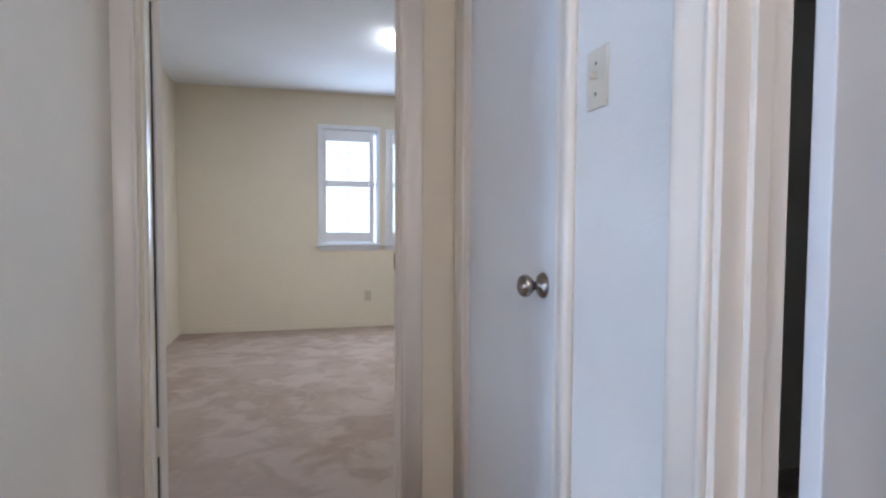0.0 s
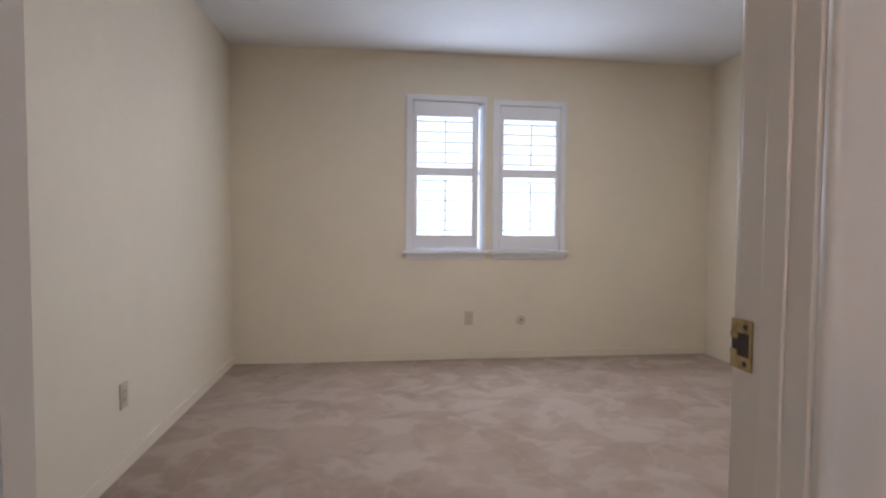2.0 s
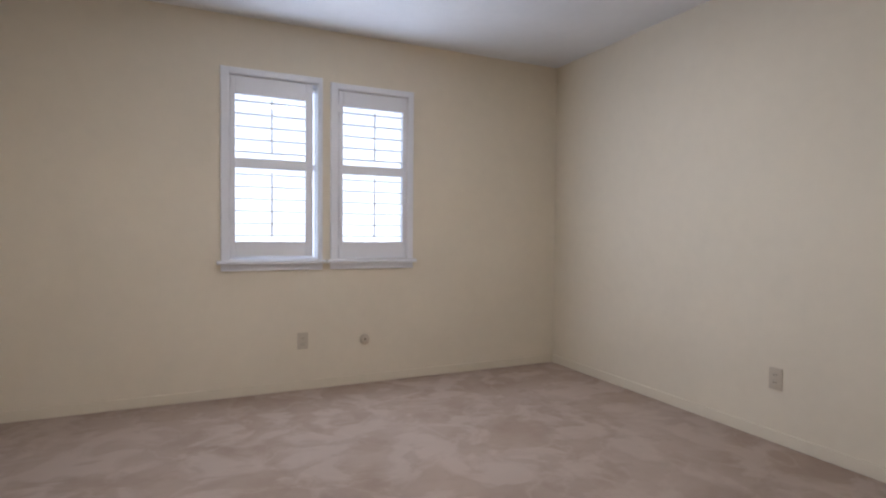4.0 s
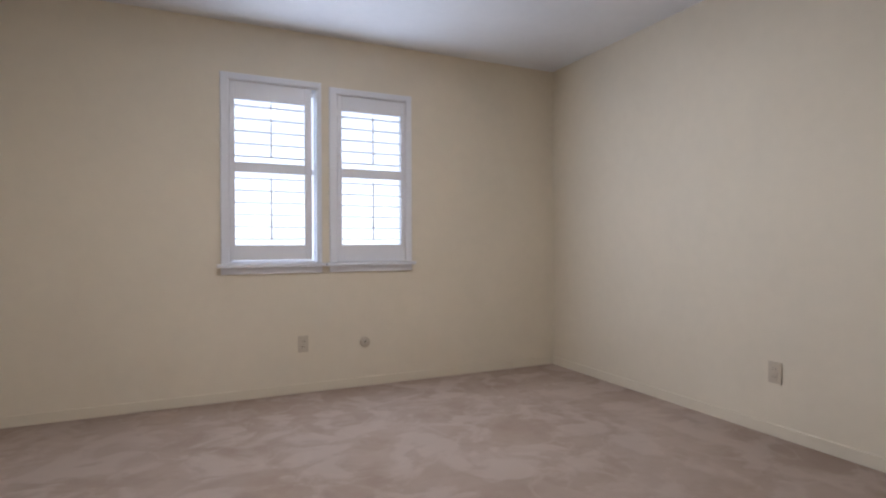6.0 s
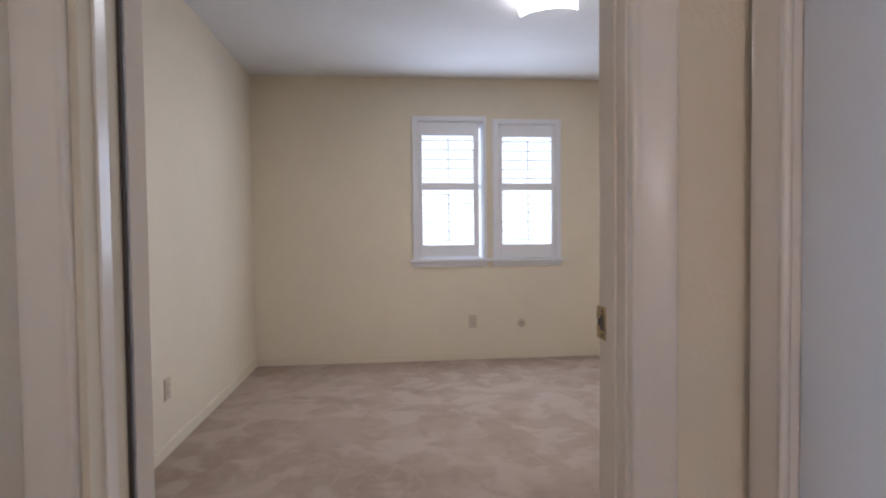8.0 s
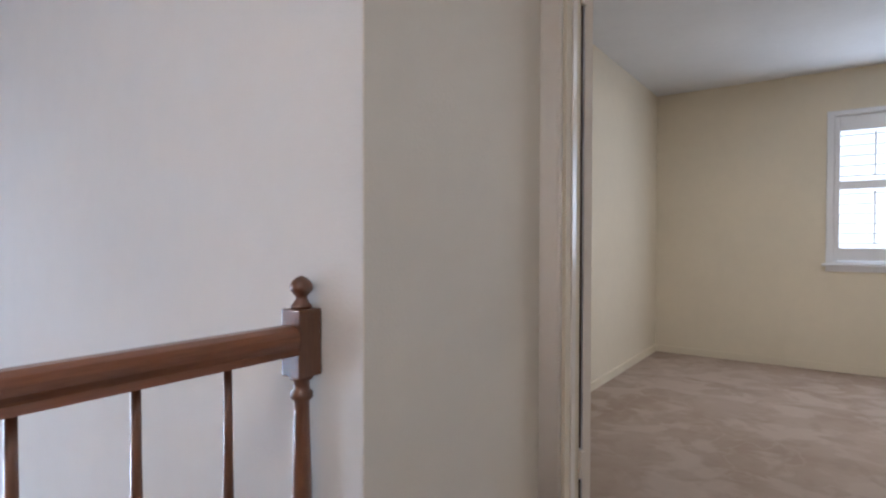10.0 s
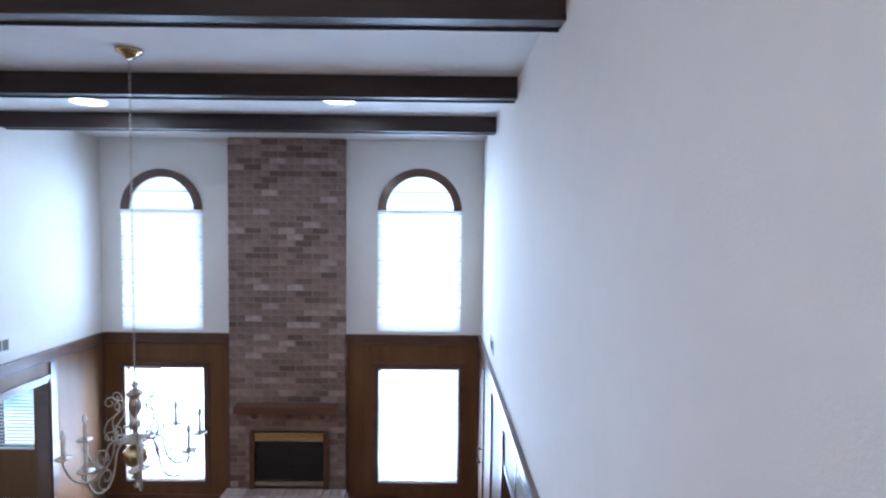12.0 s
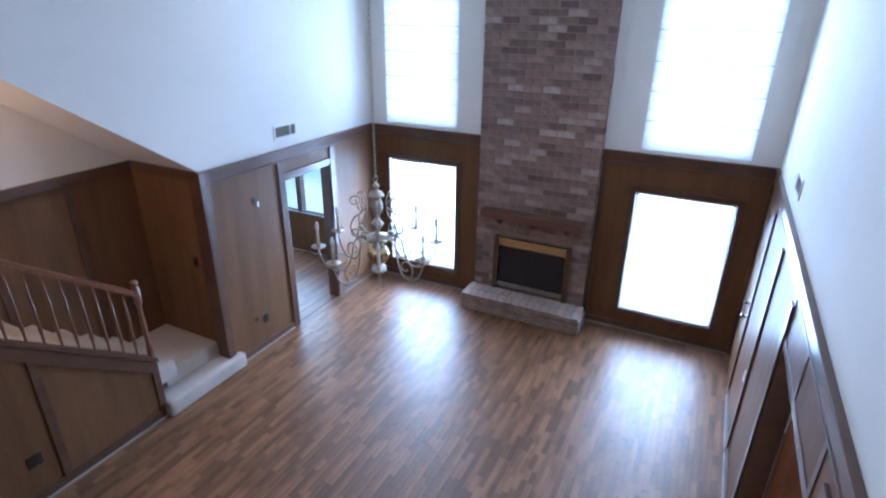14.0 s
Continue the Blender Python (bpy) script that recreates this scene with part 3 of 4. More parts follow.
shutter_window("window_1", *BW[0], 1.975, 2.43, 1.03, 1.995, 1.515, 1.58, 0.036)
shutter_window("window_2", *BW[1], 2.69, 3.14, 1.03, 1.985, 1.51, 1.575, 0.0)

for name, r in (("baseboard_window", (0.52, 4.53, 7.366, 7.38)), ("baseboard_west", (0.52, 0.534, 3.58, 7.366)), ("baseboard_east", (4.516, 4.53, 3.58, 7.366))):
    solid(name, boxes((*r, 0, 0.065), bevel=0.003), CREAM, "low cream painted baseboard", "baseboard", "structure")

screw_plate("wall_outlet", (2.412, 7.38, 0.34), "y", -1, 0.072, 0.115, BONE, "almond duplex outlet on the cream window wall", "outlet")
screw_plate("wall_outlet", (0.52, 5.52, 0.34), "x", 1, 0.072, 0.115, BONE, "almond duplex outlet low on the cream wall", "outlet", "outlet")
screw_plate("wall_outlet", (4.53, 5.42, 0.34), "x", -1, 0.072, 0.115, BONE, "almond duplex outlet on the cream side wall", "outlet")
jk = thing("cable_jack", (2.856, 7.38, 0.32), "round almond cable jack plate on the window wall", "outlet")
local_part("cover_plate", turned([(0.038, 0), (0.038, 0.004), (0.033, 0.008), (0.01, 0.009)], segs=24), BONE, jk, (0, 0, 0), (90, 0, 0))
part("jack_hole", box(2.85, 2.862, 7.368, 7.374, 0.316, 0.328, 0.001), DARKP, jk, "dark socket")

# square draped-glass ceiling lamp
lamp = thing("ceiling_lamp", (2.565, 5.556, H), "square frosted draped-glass ceiling lamp, switched on", "lamp")
bm = bmesh.new()
N, S = 12, 0.165
grid = [[bm.verts.new((2.565 + S * u, 5.556 + S * v, H - 0.035 - 0.055 * (abs(u) ** 3 + abs(v) ** 3) * 0.5 - 0.03 * (1 - u * u) * (1 - v * v))) for u in [2 * i / N - 1 for i in range(N + 1)]] for v in [2 * j / N - 1 for j in range(N + 1)]]
for j in range(N):
    for i in range(N):
        bm.faces.new((grid[j][i], grid[j][i + 1], grid[j + 1][i + 1], grid[j + 1][i])).smooth = True
bmesh.ops.solidify(bm, geom=bm.faces[:], thickness=0.004)
bmesh.ops.rotate(bm, verts=bm.verts, cent=(2.565, 5.556, H), matrix=Matrix.Rotation(radians(-22), 3, "Z"))
part("glass_shade", bm, LAMPG, lamp, "glowing frosted glass")
part("lamp_base", turned([(0.10, 0), (0.10, -0.012), (0.09, -0.018)][::-1], (2.565, 5.556, H), 24), VENTM, lamp)
part("finial", turned([(0.003, -0.095), (0.009, -0.088), (0.006, -0.075), (0.012, -0.07)], (2.565, 5.556, H), 12), BRASS, lamp)


# ---- hall ----
casing("door_casing_hall", "x", 2.32, -1, 2.62, 3.372, 0, 2.05, TRIM, 0.075, "cream gloss casing round the closed hall door")
casing("door_casing_side_room", "x", 2.32, -1, 1.30, 2.135, 0, 2.05, TRIM, 0.08, "cream gloss casing round the open side-room doorway")
hd = thing("hall_door", (2.335, 2.62, 0), "closed plain white painted hall door", "door")
part("door_leaf", box(2.338, 2.374, 2.624, 3.376, 0.01, 2.045, 0.003), DOORP, hd)
local_part("door_knob", turned([(0.033, 0), (0.033, 0.004), (0.028, 0.010), (0.012, 0.014), (0.011, 0.028), (0.020, 0.034), (0.0275, 0.044), (0.0285, 0.052), (0.024, 0.062), (0.012, 0.067), (0.003, 0.068)], segs=24), PEWTER, hd, (0.003, 0.12, 0.962), (0, -90, 0), "tarnished nickel knob")
hj = thing("door_jamb_hall", (2.32, 2.62, 0), "cream gloss jambs of the hall doorways", "trim", kind="structure")
part("jamb_side", boxes((2.322, 2.438, 2.605, 2.622, 0, 2.05), (2.322, 2.438, 3.378, 3.395, 0, 2.05), bevel=0.002), TRIM, hj)
part("jamb_side", boxes((2.322, 2.438, 2.123, 2.150, 0, 2.05), (2.365, 2.395, 2.111, 2.123, 0, 2.04), bevel=0.002), TRIM, hj)
sd = thing("side_room_door", (2.448, 2.10, 0), "white painted side-room door standing open", "door")
part("door_leaf", box(2.462, 3.24, 2.075, 2.111, 0.01, 2.04, 0.003), DOORP, sd)
for z in (0.3, 1.8):
    part("hinge", box(2.44, 2.464, 2.109, 2.119, z - 0.045, z + 0.045, 0.001), PEWTER, sd)
screw_plate("light_switch", (2.32, 2.457, 1.405), "x", -1, 0.075, 0.118, IVORY, "ivory toggle light switch on the hall wall", "switch", "switch")
hl = thing("hall_ceiling_lamp", (1.95, 0.45, H), "round frosted hall ceiling lamp, switched on", "lamp")
part("glass_shade", turned([(0.02, -0.11), (0.09, -0.09), (0.13, -0.04), (0.135, -0.012)], (1.95, 0.45, H), 24), LAMPG, hl)
part("lamp_base", turned([(0.14, -0.012), (0.14, -0.001)], (1.95, 0.45, H), 24), BRASS, hl)


def baluster(x, y, z0, z1):
    h = z1 - z0
    prof = [(0.0115, 0), (0.0115, 0.12 * h), (0.016, 0.14 * h), (0.011, 0.16 * h), (0.017, 0.20 * h), (0.019, 0.26 * h), (0.016, 0.36 * h), (0.011, 0.60 * h), (0.0085, 0.85 * h), (0.0078, h)]
    return turned(prof, (x, y, z0), 10)


def newel(name, at, top, label, half=0.030):
    """A turned post with a square block and a mushroom finial; 'top' is the block's top."""
    x, y, z = at
    root = thing(name, at, label, "railing post", "balcony newel posts")
    part("block", box(x - half, x + half, y - half, y + half, top - 0.145, top, 0.004), POSTW, root)
    b = top - 0.145
    part("shaft", turned([(0.021, z - top + 0.145), (0.021, -0.62), (0.027, -0.58), (0.021, -0.55), (0.024, -0.45), (0.021, -0.25), (0.0165, -0.075), (0.0165, -0.055), (0.024, -0.048), (0.024, -0.036), (0.017, -0.030), (0.017, -0.012), (0.025, -0.006), (0.025, 0.0)], (x, y, b), 20), POSTW, root)
    part("base_block", box(x - half, x + half, y - half, y + half, z, z + 0.12, 0.004), POSTW, root)
    part("finial", turned([(0.022, 0), (0.023, 0.006), (0.017, 0.012), (0.0125, 0.022), (0.0125, 0.026), (0.018, 0.032), (0.0245, 0.040), (0.025, 0.048), (0.020, 0.058), (0.011, 0.066), (0.002, 0.070)], (x, y, top), 20), POSTW, root)
    return root


newel("newel_post", (1.0, 2.587, 0), 0.945, "varnished turned oak newel post against the white wall")
newel("newel_post", (1.0, -2.78, 0), 0.94, "varnished turned oak newel post at the stair head")
hr = thing("balcony_railing", (1.0, 0, 0), "varnished oak balcony handrail on slender turned balusters", "railing")
o = [(0.968, 0.852), (0.972, 0.866), (0.966, 0.880), (0.966, 0.893), (0.974, 0.905), (0.988, 0.912), (1.012, 0.912), (1.026, 0.905), (1.034, 0.893), (1.034, 0.880), (1.028, 0.866), (1.032, 0.852)]
part("handrail", prism(o, "y", -2.749, 2.556), RAILW, hr)
part("bottom_rail", box(0.975, 1.025, -2.749, 2.556, 0.0, 0.028, 0.004), RAILW, hr)
for i in range(32):
    y = 2.411 - 0.1675 * i
    if y > -2.7:
        part("baluster", baluster(1.0, y, 0.028, 0.855), POSTW, hr, smooth=False)


# ---- great room: beams and lamps ----
for x in (-1.30, -2.96, -4.56):
    b = thing("ceiling_beam", (x, 0, H), "blackbrown boxed wooden ceiling beam", "beam", "ceiling beams")
    part("beam_box", box(x - 0.15, x, SY + 0.002, NY - 0.002, 2.338, H - 0.002, 0.003), BEAM, b)
    part("beam_trim", box(x, x + 0.012, SY + 0.002, NY - 0.002, 2.325, 2.35, 0.003), BEAM, b)
    part("beam_trim", box(x - 0.162, x - 0.15, SY + 0.002, NY - 0.002, 2.325, 2.35, 0.003), BEAM, b)
for x, y in ((-4.02, -1.45), (-3.82, 1.04)):
    c = thing("recessed_lamp", (x, y, H), "white-rimmed recessed ceiling lamp, switched on", "lamp", "recessed lamps")
    part("rim", turned([(0.165, -0.012), (0.178, -0.006), (0.178, -0.001)], (x, y, H), 28), VENTM, c)
    part("lens", turned([(0.03, -0.024), (0.11, -0.021), (0.155, -0.0125)], (x, y, H), 28), LAMPC, c, "glowing lens")


# ---- great room: windows ----
def arched_window(name, c, zc, r, y0, y1, bottom):
    root = thing(name, (WX, c, bottom), "tall arched window with dark wood arch trim and white pleated shade", "window", "arched windows", "structure")
    n = 28
    outer = r + 0.115
    ring = [(c + outer * math.cos(math.pi * i / n), zc + outer * math.sin(math.pi * i / n)) for i in range(n + 1)]
    ring2 = [(c + r * math.cos(math.pi * i / n), zc + r * math.sin(math.pi * i / n)) for i in range(n + 1)]
    bm = bmesh.new()
    for i in range(n):
        prism([ring[i], ring[i + 1], ring2[i + 1], ring2[i]], "x", WX + 0.001, WX + 0.035, bm=bm)
    bmesh.ops.remove_doubles(bm, verts=bm.verts, dist=0.0004)
    part("arch_trim", bm, CAPW, root, "dark stained arched trim")
    part("window_frame", boxes((WX - 0.10, WX - 0.05, y0 + 0.016, y0 + 0.05, bottom, zc), (WX - 0.10, WX - 0.05, y1 - 0.05, y1 - 0.016, bottom, zc), (WX - 0.10, WX - 0.05, y0 + 0.05, y1 - 0.05, bottom + 0.006, bottom + 0.05), (WX - 0.095, WX - 0.055, c - r + 0.04, c + r - 0.04, zc - 0.02, zc + 0.02)), VENTM, root)
    bm = bmesh.new()
    part("pane", prism([(c + (r - 0.003) * math.cos(math.pi * i / n), zc + (r - 0.003) * math.sin(math.pi * i / n)) for i in range(n + 1)] + [(c - r + 0.003, bottom + 0.05), (c + r - 0.003, bottom + 0.05)], "x", WX - 0.078, WX - 0.074), PANE, root).visible_shadow = False
    # pleated shade over the square part, and a fan of pleats in the arch
    sh = part("shade_rail", box(WX + 0.004, WX + 0.05, y0, y1, zc - 0.03, zc - 0.004, 0.004), VENTM, root, "white shade head rail")
    pl = 30
    pts = [(WX + 0.022 + (0.008 if i % 2 else -0.008), bottom + (zc - 0.03 - bottom) * i / pl) for i in range(pl + 1)]
    bm = bmesh.new()
    lo = [bm.verts.new((x, y0 + 0.004, z)) for x, z in pts]
    hi = [bm.verts.new((x, y1 - 0.004, z)) for x, z in pts]
    for i in range(pl):
        bm.faces.new((lo[i], hi[i], hi[i + 1], lo[i + 1]))
    part("pleated_fabric", bm, SHADE, sh, "white translucent pleated fabric")
    bm = bmesh.new()
    lv = 6
    for i in range(lv):
        za, zb = i * (r - 0.004) / lv, (i + 1) * (r - 0.004) / lv - 0.004
        wa, wb = math.sqrt(max((r - 0.004) ** 2 - za * za, 0)), math.sqrt(max((r - 0.004) ** 2 - zb * zb, 0))
        bm.faces.new([bm.verts.new(p) for p in ((WX - 0.02, c - wa, zc + za), (WX - 0.02, c + wa, zc + za), (WX - 0.012, c + wb, zc + zb), (WX - 0.012, c - wb, zc + zb))])
    part("arch_fabric", bm, SHADE, root, "white translucent fabric in the arch")
    half = math.sqrt((r - 0.01) ** 2 - 0.26 ** 2)
    part("arch_seam", box(WX - 0.010, WX - 0.004, c - half, c + half, zc + 0.253, zc + 0.267), SEAMGAP, root, "thin grey line across the shade")
    # thin grey bar laid in for the dark gap under the head rail
    part("shade_gap", box(WX + 0.032, WX + 0.036, y0 + 0.006, y1 - 0.006, zc - 0.049, zc - 0.041), SEAMGAP, sh, "thin grey line across the shade")
    for i in range(4):
        z = zc - 0.38 - 0.335 * i
        if z > bottom + 0.1:
            part("seam", box(WX + 0.031, WX + 0.034, y0 + 0.006, y1 - 0.006, z - 0.003, z + 0.003), SEAMGAP, sh, "thin grey line across the shade")
    return root


arched_window("window_3", *ARCH[0], 1.125, 2.325, -0.225)
arched_window("window_4", *ARCH[1], -2.52, -1.36, -0.225)


def blind_window(name, axis, face, out, b0, b1, z0, z1, mat, pitch, label, mulls=(), blind=True):
    """A square window with wooden frame, glass and perhaps a white slatted blind; 'out' looks into the room."""
    root = thing(name, ((face, b0, z0) if axis == "x" else (b0, face, z0)), label, "window", kind="structure")

    def bx(d0, d1, p0, p1, q0, q1, bevel=0.0, bm=None):
        lo, hi = sorted((face + out * d0, face + out * d1))
        return box(*((lo, hi, p0, p1) if axis == "x" else (p0, p1, lo, hi)), q0, q1, bevel, bm)
    fr = bmesh.new()
    for r in ((b0, b0 + 0.035, z0, z1), (b1 - 0.035, b1, z0, z1), (b0 + 0.035, b1 - 0.035, z1 - 0.035, z1), (b0 + 0.035, b1 - 0.035, z0, z0 + 0.035)):
        bx(-0.12, -0.05, *r, bevel=0.003, bm=fr)
    for m in mulls:
        bx(-0.12, 0.0, m - 0.05, m + 0.05, z0 + 0.035, z1 - 0.035, 0.003, fr)
    part("window_frame", fr, mat, root)
    part("pane", bx(-0.09, -0.086, b0 + 0.03, b1 - 0.03, z0 + 0.03, z1 - 0.03), PANE, root).visible_shadow = False
    if not blind:
        part("window_sill", bx(0.001, 0.05, b0 - 0.05, b1 + 0.05, z0 - 0.03, z0 - 0.002, 0.005), mat, root)
        return root
    bl = part("blind_head_rail", bx(-0.035, 0.012, b0 + 0.01, b1 - 0.01, z1 - 0.03, z1 - 0.002, 0.003), VENTM, root, "white blind head rail")
    part("blind_bottom_rail", bx(-0.025, 0.005, b0 + 0.012, b1 - 0.012, z0 + 0.012, z0 + 0.028, 0.003), VENTM, bl)
    tilt = 0.0045
    first = bmesh.new()
    vs = []
    for d, dz in ((-0.024, tilt), (-0.010, tilt * 0.2 + 0.0015), (0.004, -tilt)):
        for e in (b0 + 0.012, b1 - 0.012):
            vs.append(first.verts.new(((face + out * d, e, z0 + 0.03 + dz) if axis == "x" else (e, face + out * d, z0 + 0.03 + dz))))
    for i in (0, 2):
        first.faces.new((vs[i], vs[i + 1], vs[i + 3], vs[i + 2]))
    bmesh.ops.solidify(first, geom=first.faces[:], thickness=0.0008)
    s = part("slat", first, SLAT, bl)
    k = 1
    while z0 + 0.03 + k * pitch < z1 - 0.035:
        t = new("slat", s.data)
        t.parent, t.location = bl, (0, 0, k * pitch)
        k += 1
    return root


for i, (b0, b1, z0, z1) in enumerate(LOWER):
    blind_window(f"window_{5 + i}", "x", WX, 1, b0, b1, z0, z1, CAPW, 0.03, "square window in dark paneling with open white blinds")
blind_window("window_7", "x", -6.38, 1, -5.45, -3.85, -2.02, -0.70, CAPW, 0.05, "wide dining-room window with dark frame and open white blinds", (-4.42,))


# ---- great room: paneling ----
CAPZ = -0.27


def paneling(name, axis, face, out, spans, label, battens=(), cap=None, base=()):
    """Boards (b0, b1, z0, z1) against a wall, with battens (b, z0, z1, width), a cap rail and base boards."""
    root = thing(name, ((face, spans[0][0], FL) if axis == "x" else (spans[0][0], face, FL)), label, "paneling", kind="structure")

    def bx(d0, d1, p0, p1, q0, q1, bevel=0.0, bm=None):
        lo, hi = sorted((face + out * d0, face + out * d1))
        return box(*((lo, hi, p0, p1) if axis == "x" else (p0, p1, lo, hi)), q0, q1, bevel, bm)
    for r in spans:
        part("panel", bx(0.001, 0.016, *r), PANEL, root)
    for b, z0, z1, w in battens:
        part("batten", bx(0.016, 0.024 if z0 > -1 else 0.038, b - w / 2, b + w / 2, z0, z1, 0.004), CAPW, root)
    for r in cap or ():
        part("cap_rail", bx(0.001, 0.045, r[0], r[1], CAPZ - 0.022, CAPZ, 0.005), CAPW, root)
        part("cap_band", bx(0.016, 0.030, r[0], r[1], CAPZ - 0.135, CAPZ - 0.023, 0.004), CAPW, root)
        part("cap_bead", bx(0.016, 0.036, r[0], r[1], CAPZ - 0.158, CAPZ - 0.136, 0.005), CAPW, root)
    for b0, b1 in base:
        part("baseboard", bx(0.016, 0.032, b0, b1, FL, FL + 0.10, 0.004), CAPW, root)
        part("shoe_moulding", bx(0.032, 0.046, b0, b1, FL, FL + 0.022, 0.005), SHOE, root, "pale worn shoe moulding")
    return root


T = CAPZ - 0.001
BR0, BR1, BX = -0.955, 0.685, -6.22      # brick chimney
for s0, s1, (w0, w1, wz0, wz1) in ((BR1, NY, LOWER[0]), (SY, BR0, LOWER[1])):
    p = paneling("west_paneling", "x", WX, 1, [(s0, w0, FL, T), (w1, s1, FL, T), (w0, w1, wz1, T), (w0, w1, FL, wz0)], "dark stained wood paneling round a square window",
                 [(s0 + 0.03, FL, CAPZ - 0.16, 0.05), (s1 - 0.03, FL, CAPZ - 0.16, 0.05)], [(s0, s1)], [(s0 + 0.06, s1 - 0.06)])
    fr = bmesh.new()
    for r in ((w0 - 0.075, w0, wz0 - 0.075, wz1 + 0.075), (w1, w1 + 0.075, wz0 - 0.075, wz1 + 0.075), (w0, w1, wz1, wz1 + 0.075), (w0, w1, wz0 - 0.075, wz0)):
        box(WX + 0.016, WX + 0.04, *r, 0.004, fr)
    part("window_casing", fr, CAPW, p)
paneling("south_paneling", "y", SY, 1, [(WX + 0.02, -5.25, FL, T), (-4.37, -3.15, FL, T), (-5.25, -4.37, -0.65, T)], "stained wood paneling round the dining-room opening",
         [(-5.32, FL, CAPZ - 0.16, 0.11), (-4.30, FL, CAPZ - 0.16, 0.11), (-3.18, FL, CAPZ - 0.16, 0.06)], [(WX + 0.05, -3.14)], [(WX + 0.05, -5.38), (-4.24, -3.16)])
op = thing("south_opening_casing", (-5.25, SY, FL), "dark stained casing of the dining-room opening", "trim", kind="structure")
part("head_board", box(-5.265, -4.355, SY + 0.016, SY + 0.036, -0.66, -0.575, 0.004), CAPW, op)
part("jamb_side", box(-5.27, -5.245, SY - 0.14, SY + 0.018, FL, -0.655, 0.003), CAPW, op)
part("jamb_side", box(-4.375, -4.35, SY - 0.14, SY + 0.018, FL, -0.655, 0.003), CAPW, op)
part("jamb_head", box(-5.245, -4.375, SY - 0.14, SY + 0.018, -0.68, -0.655, 0.003), CAPW, op)
paneling("north_paneling", "y", NY, -1, [(WX + 0.02, -3.30, FL, T), (-1.65, 0.97, FL, T), (-3.30, -1.65, -0.82, T)], "stained satin wood paneling along the long wall",
         [(-5.47, FL, CAPZ - 0.25, 0.09), (-4.42, FL, CAPZ - 0.25, 0.09), (-3.37, FL, CAPZ - 0.25, 0.10), (-1.59, FL, CAPZ - 0.25, 0.10), (-3.36, -0.76, CAPZ - 0.16, 0.06), (-2.60, -0.76, CAPZ - 0.16, 0.06), (-1.82, -0.76, CAPZ - 0.16, 0.06)], [(WX + 0.05, 0.95)], [(-5.42, -4.47), (-4.37, -3.42), (-1.54, 0.95)])
nd = thing("north_opening_casing", (-3.30, NY, FL), "stained wood jambs of the tiled-room doorway", "trim", kind="structure")
part("jamb_side", box(-3.325, -3.295, NY - 0.018, NY + 0.14, FL, -0.82, 0.003), CAPW, nd)
part("jamb_side", box(-1.655, -1.625, NY - 0.018, NY + 0.14, FL, -0.82, 0.003), CAPW, nd)
part("jamb_head", box(-3.295, -1.655, NY - 0.018, NY + 0.14, -0.845, -0.82, 0.003), CAPW, nd)
part("head_board", box(-3.32, -1.63, NY - 0.024, NY - 0.0165, -0.822, -0.762, 0.004), CAPW, nd)
DOORW = material("reddish_oak_door", (0.26, 0.10, 0.045), 0.4, scale=3, second=(0.15, 0.055, 0.025), bump=0.08, bump_scale=40, stretch=(4, 4, 0.4), coat=0.3)
td = thing("tiled_room_door", (-3.285, NY + 0.16, FL), "reddish oak door standing open into the tiled room", "door")
part("door_leaf", box(-3.29, -3.25, NY + 0.15, NY + 0.95, FL + 0.01, -0.84, 0.003), DOORW, td)
part("door_knob", turned([(0.006, -0.03), (0.026, -0.02), (0.028, 0), (0.022, 0.014), (0.004, 0.02)], (-3.22, NY + 0.88, FL + 0.95), 16), BRASS, td)
# paneled outside door near the corner
od = thing("garden_door", (-5.9, NY, FL), "stained wood door with knob and deadbolt in the paneling", "door")
part("door_leaf", box(-6.24, -5.52, NY - 0.026, NY - 0.0165, FL + 0.01, -0.70, 0.003), PANEL, od)
for z, r in ((FL + 0.95, 0.028), (FL + 1.12, 0.02)):
    local_part("door_knob", turned([(0.03, 0), (0.03, 0.006), (0.012, 0.012), (0.012, 0.03), (r, 0.04), (r, 0.055), (0.004, 0.066)], segs=16), PEWTER, od, (0.30, -0.026, z - FL), (90, 0, 0), "nickel knob")


# ---- great room: fireplace ----
MZ = -1.235
mt = thing("mantel_shelf", (BX, -0.1, MZ), "reddish-brown wooden mantel shelf on three corbels", "mantel")
part("shelf", box(BX + 0.002, BX + 0.20, -0.83, 0.60, MZ - 0.105, MZ, 0.008), MANTW, mt)
for y in (-0.60, -0.12, 0.36):
    part("corbel", prism([(BX + 0.002, MZ - 0.105), (BX + 0.15, MZ - 0.105), (BX + 0.15, MZ - 0.13), (BX + 0.06, MZ - 0.175), (BX + 0.002, MZ - 0.235)], "y", y - 0.03, y + 0.03), CAPW, mt)
fb = thing("fireplace_screen", (BX, -0.12, -2.42), "black fire screen with brass hood and wooden posts", "fireplace")
part("screen", box(BX - 0.02, BX + 0.004, -0.575, 0.375, -2.365, -1.785), IRON, fb, "black wire screen")
part("hood", boxes((BX + 0.0, BX + 0.03, -0.59, 0.39, -1.785, -1.66), (BX + 0.03, BX + 0.04, -0.59, 0.39, -1.755, -1.74), (BX + 0.03, BX + 0.04, -0.59, 0.39, -1.705, -1.69), bevel=0.003), BRASS, fb, "ribbed brass hood")
part("sill_bar", box(BX + 0.0, BX + 0.03, -0.59, 0.39, -2.43, -2.365, 0.004), SILVERB, fb, "pale brass sill bar")
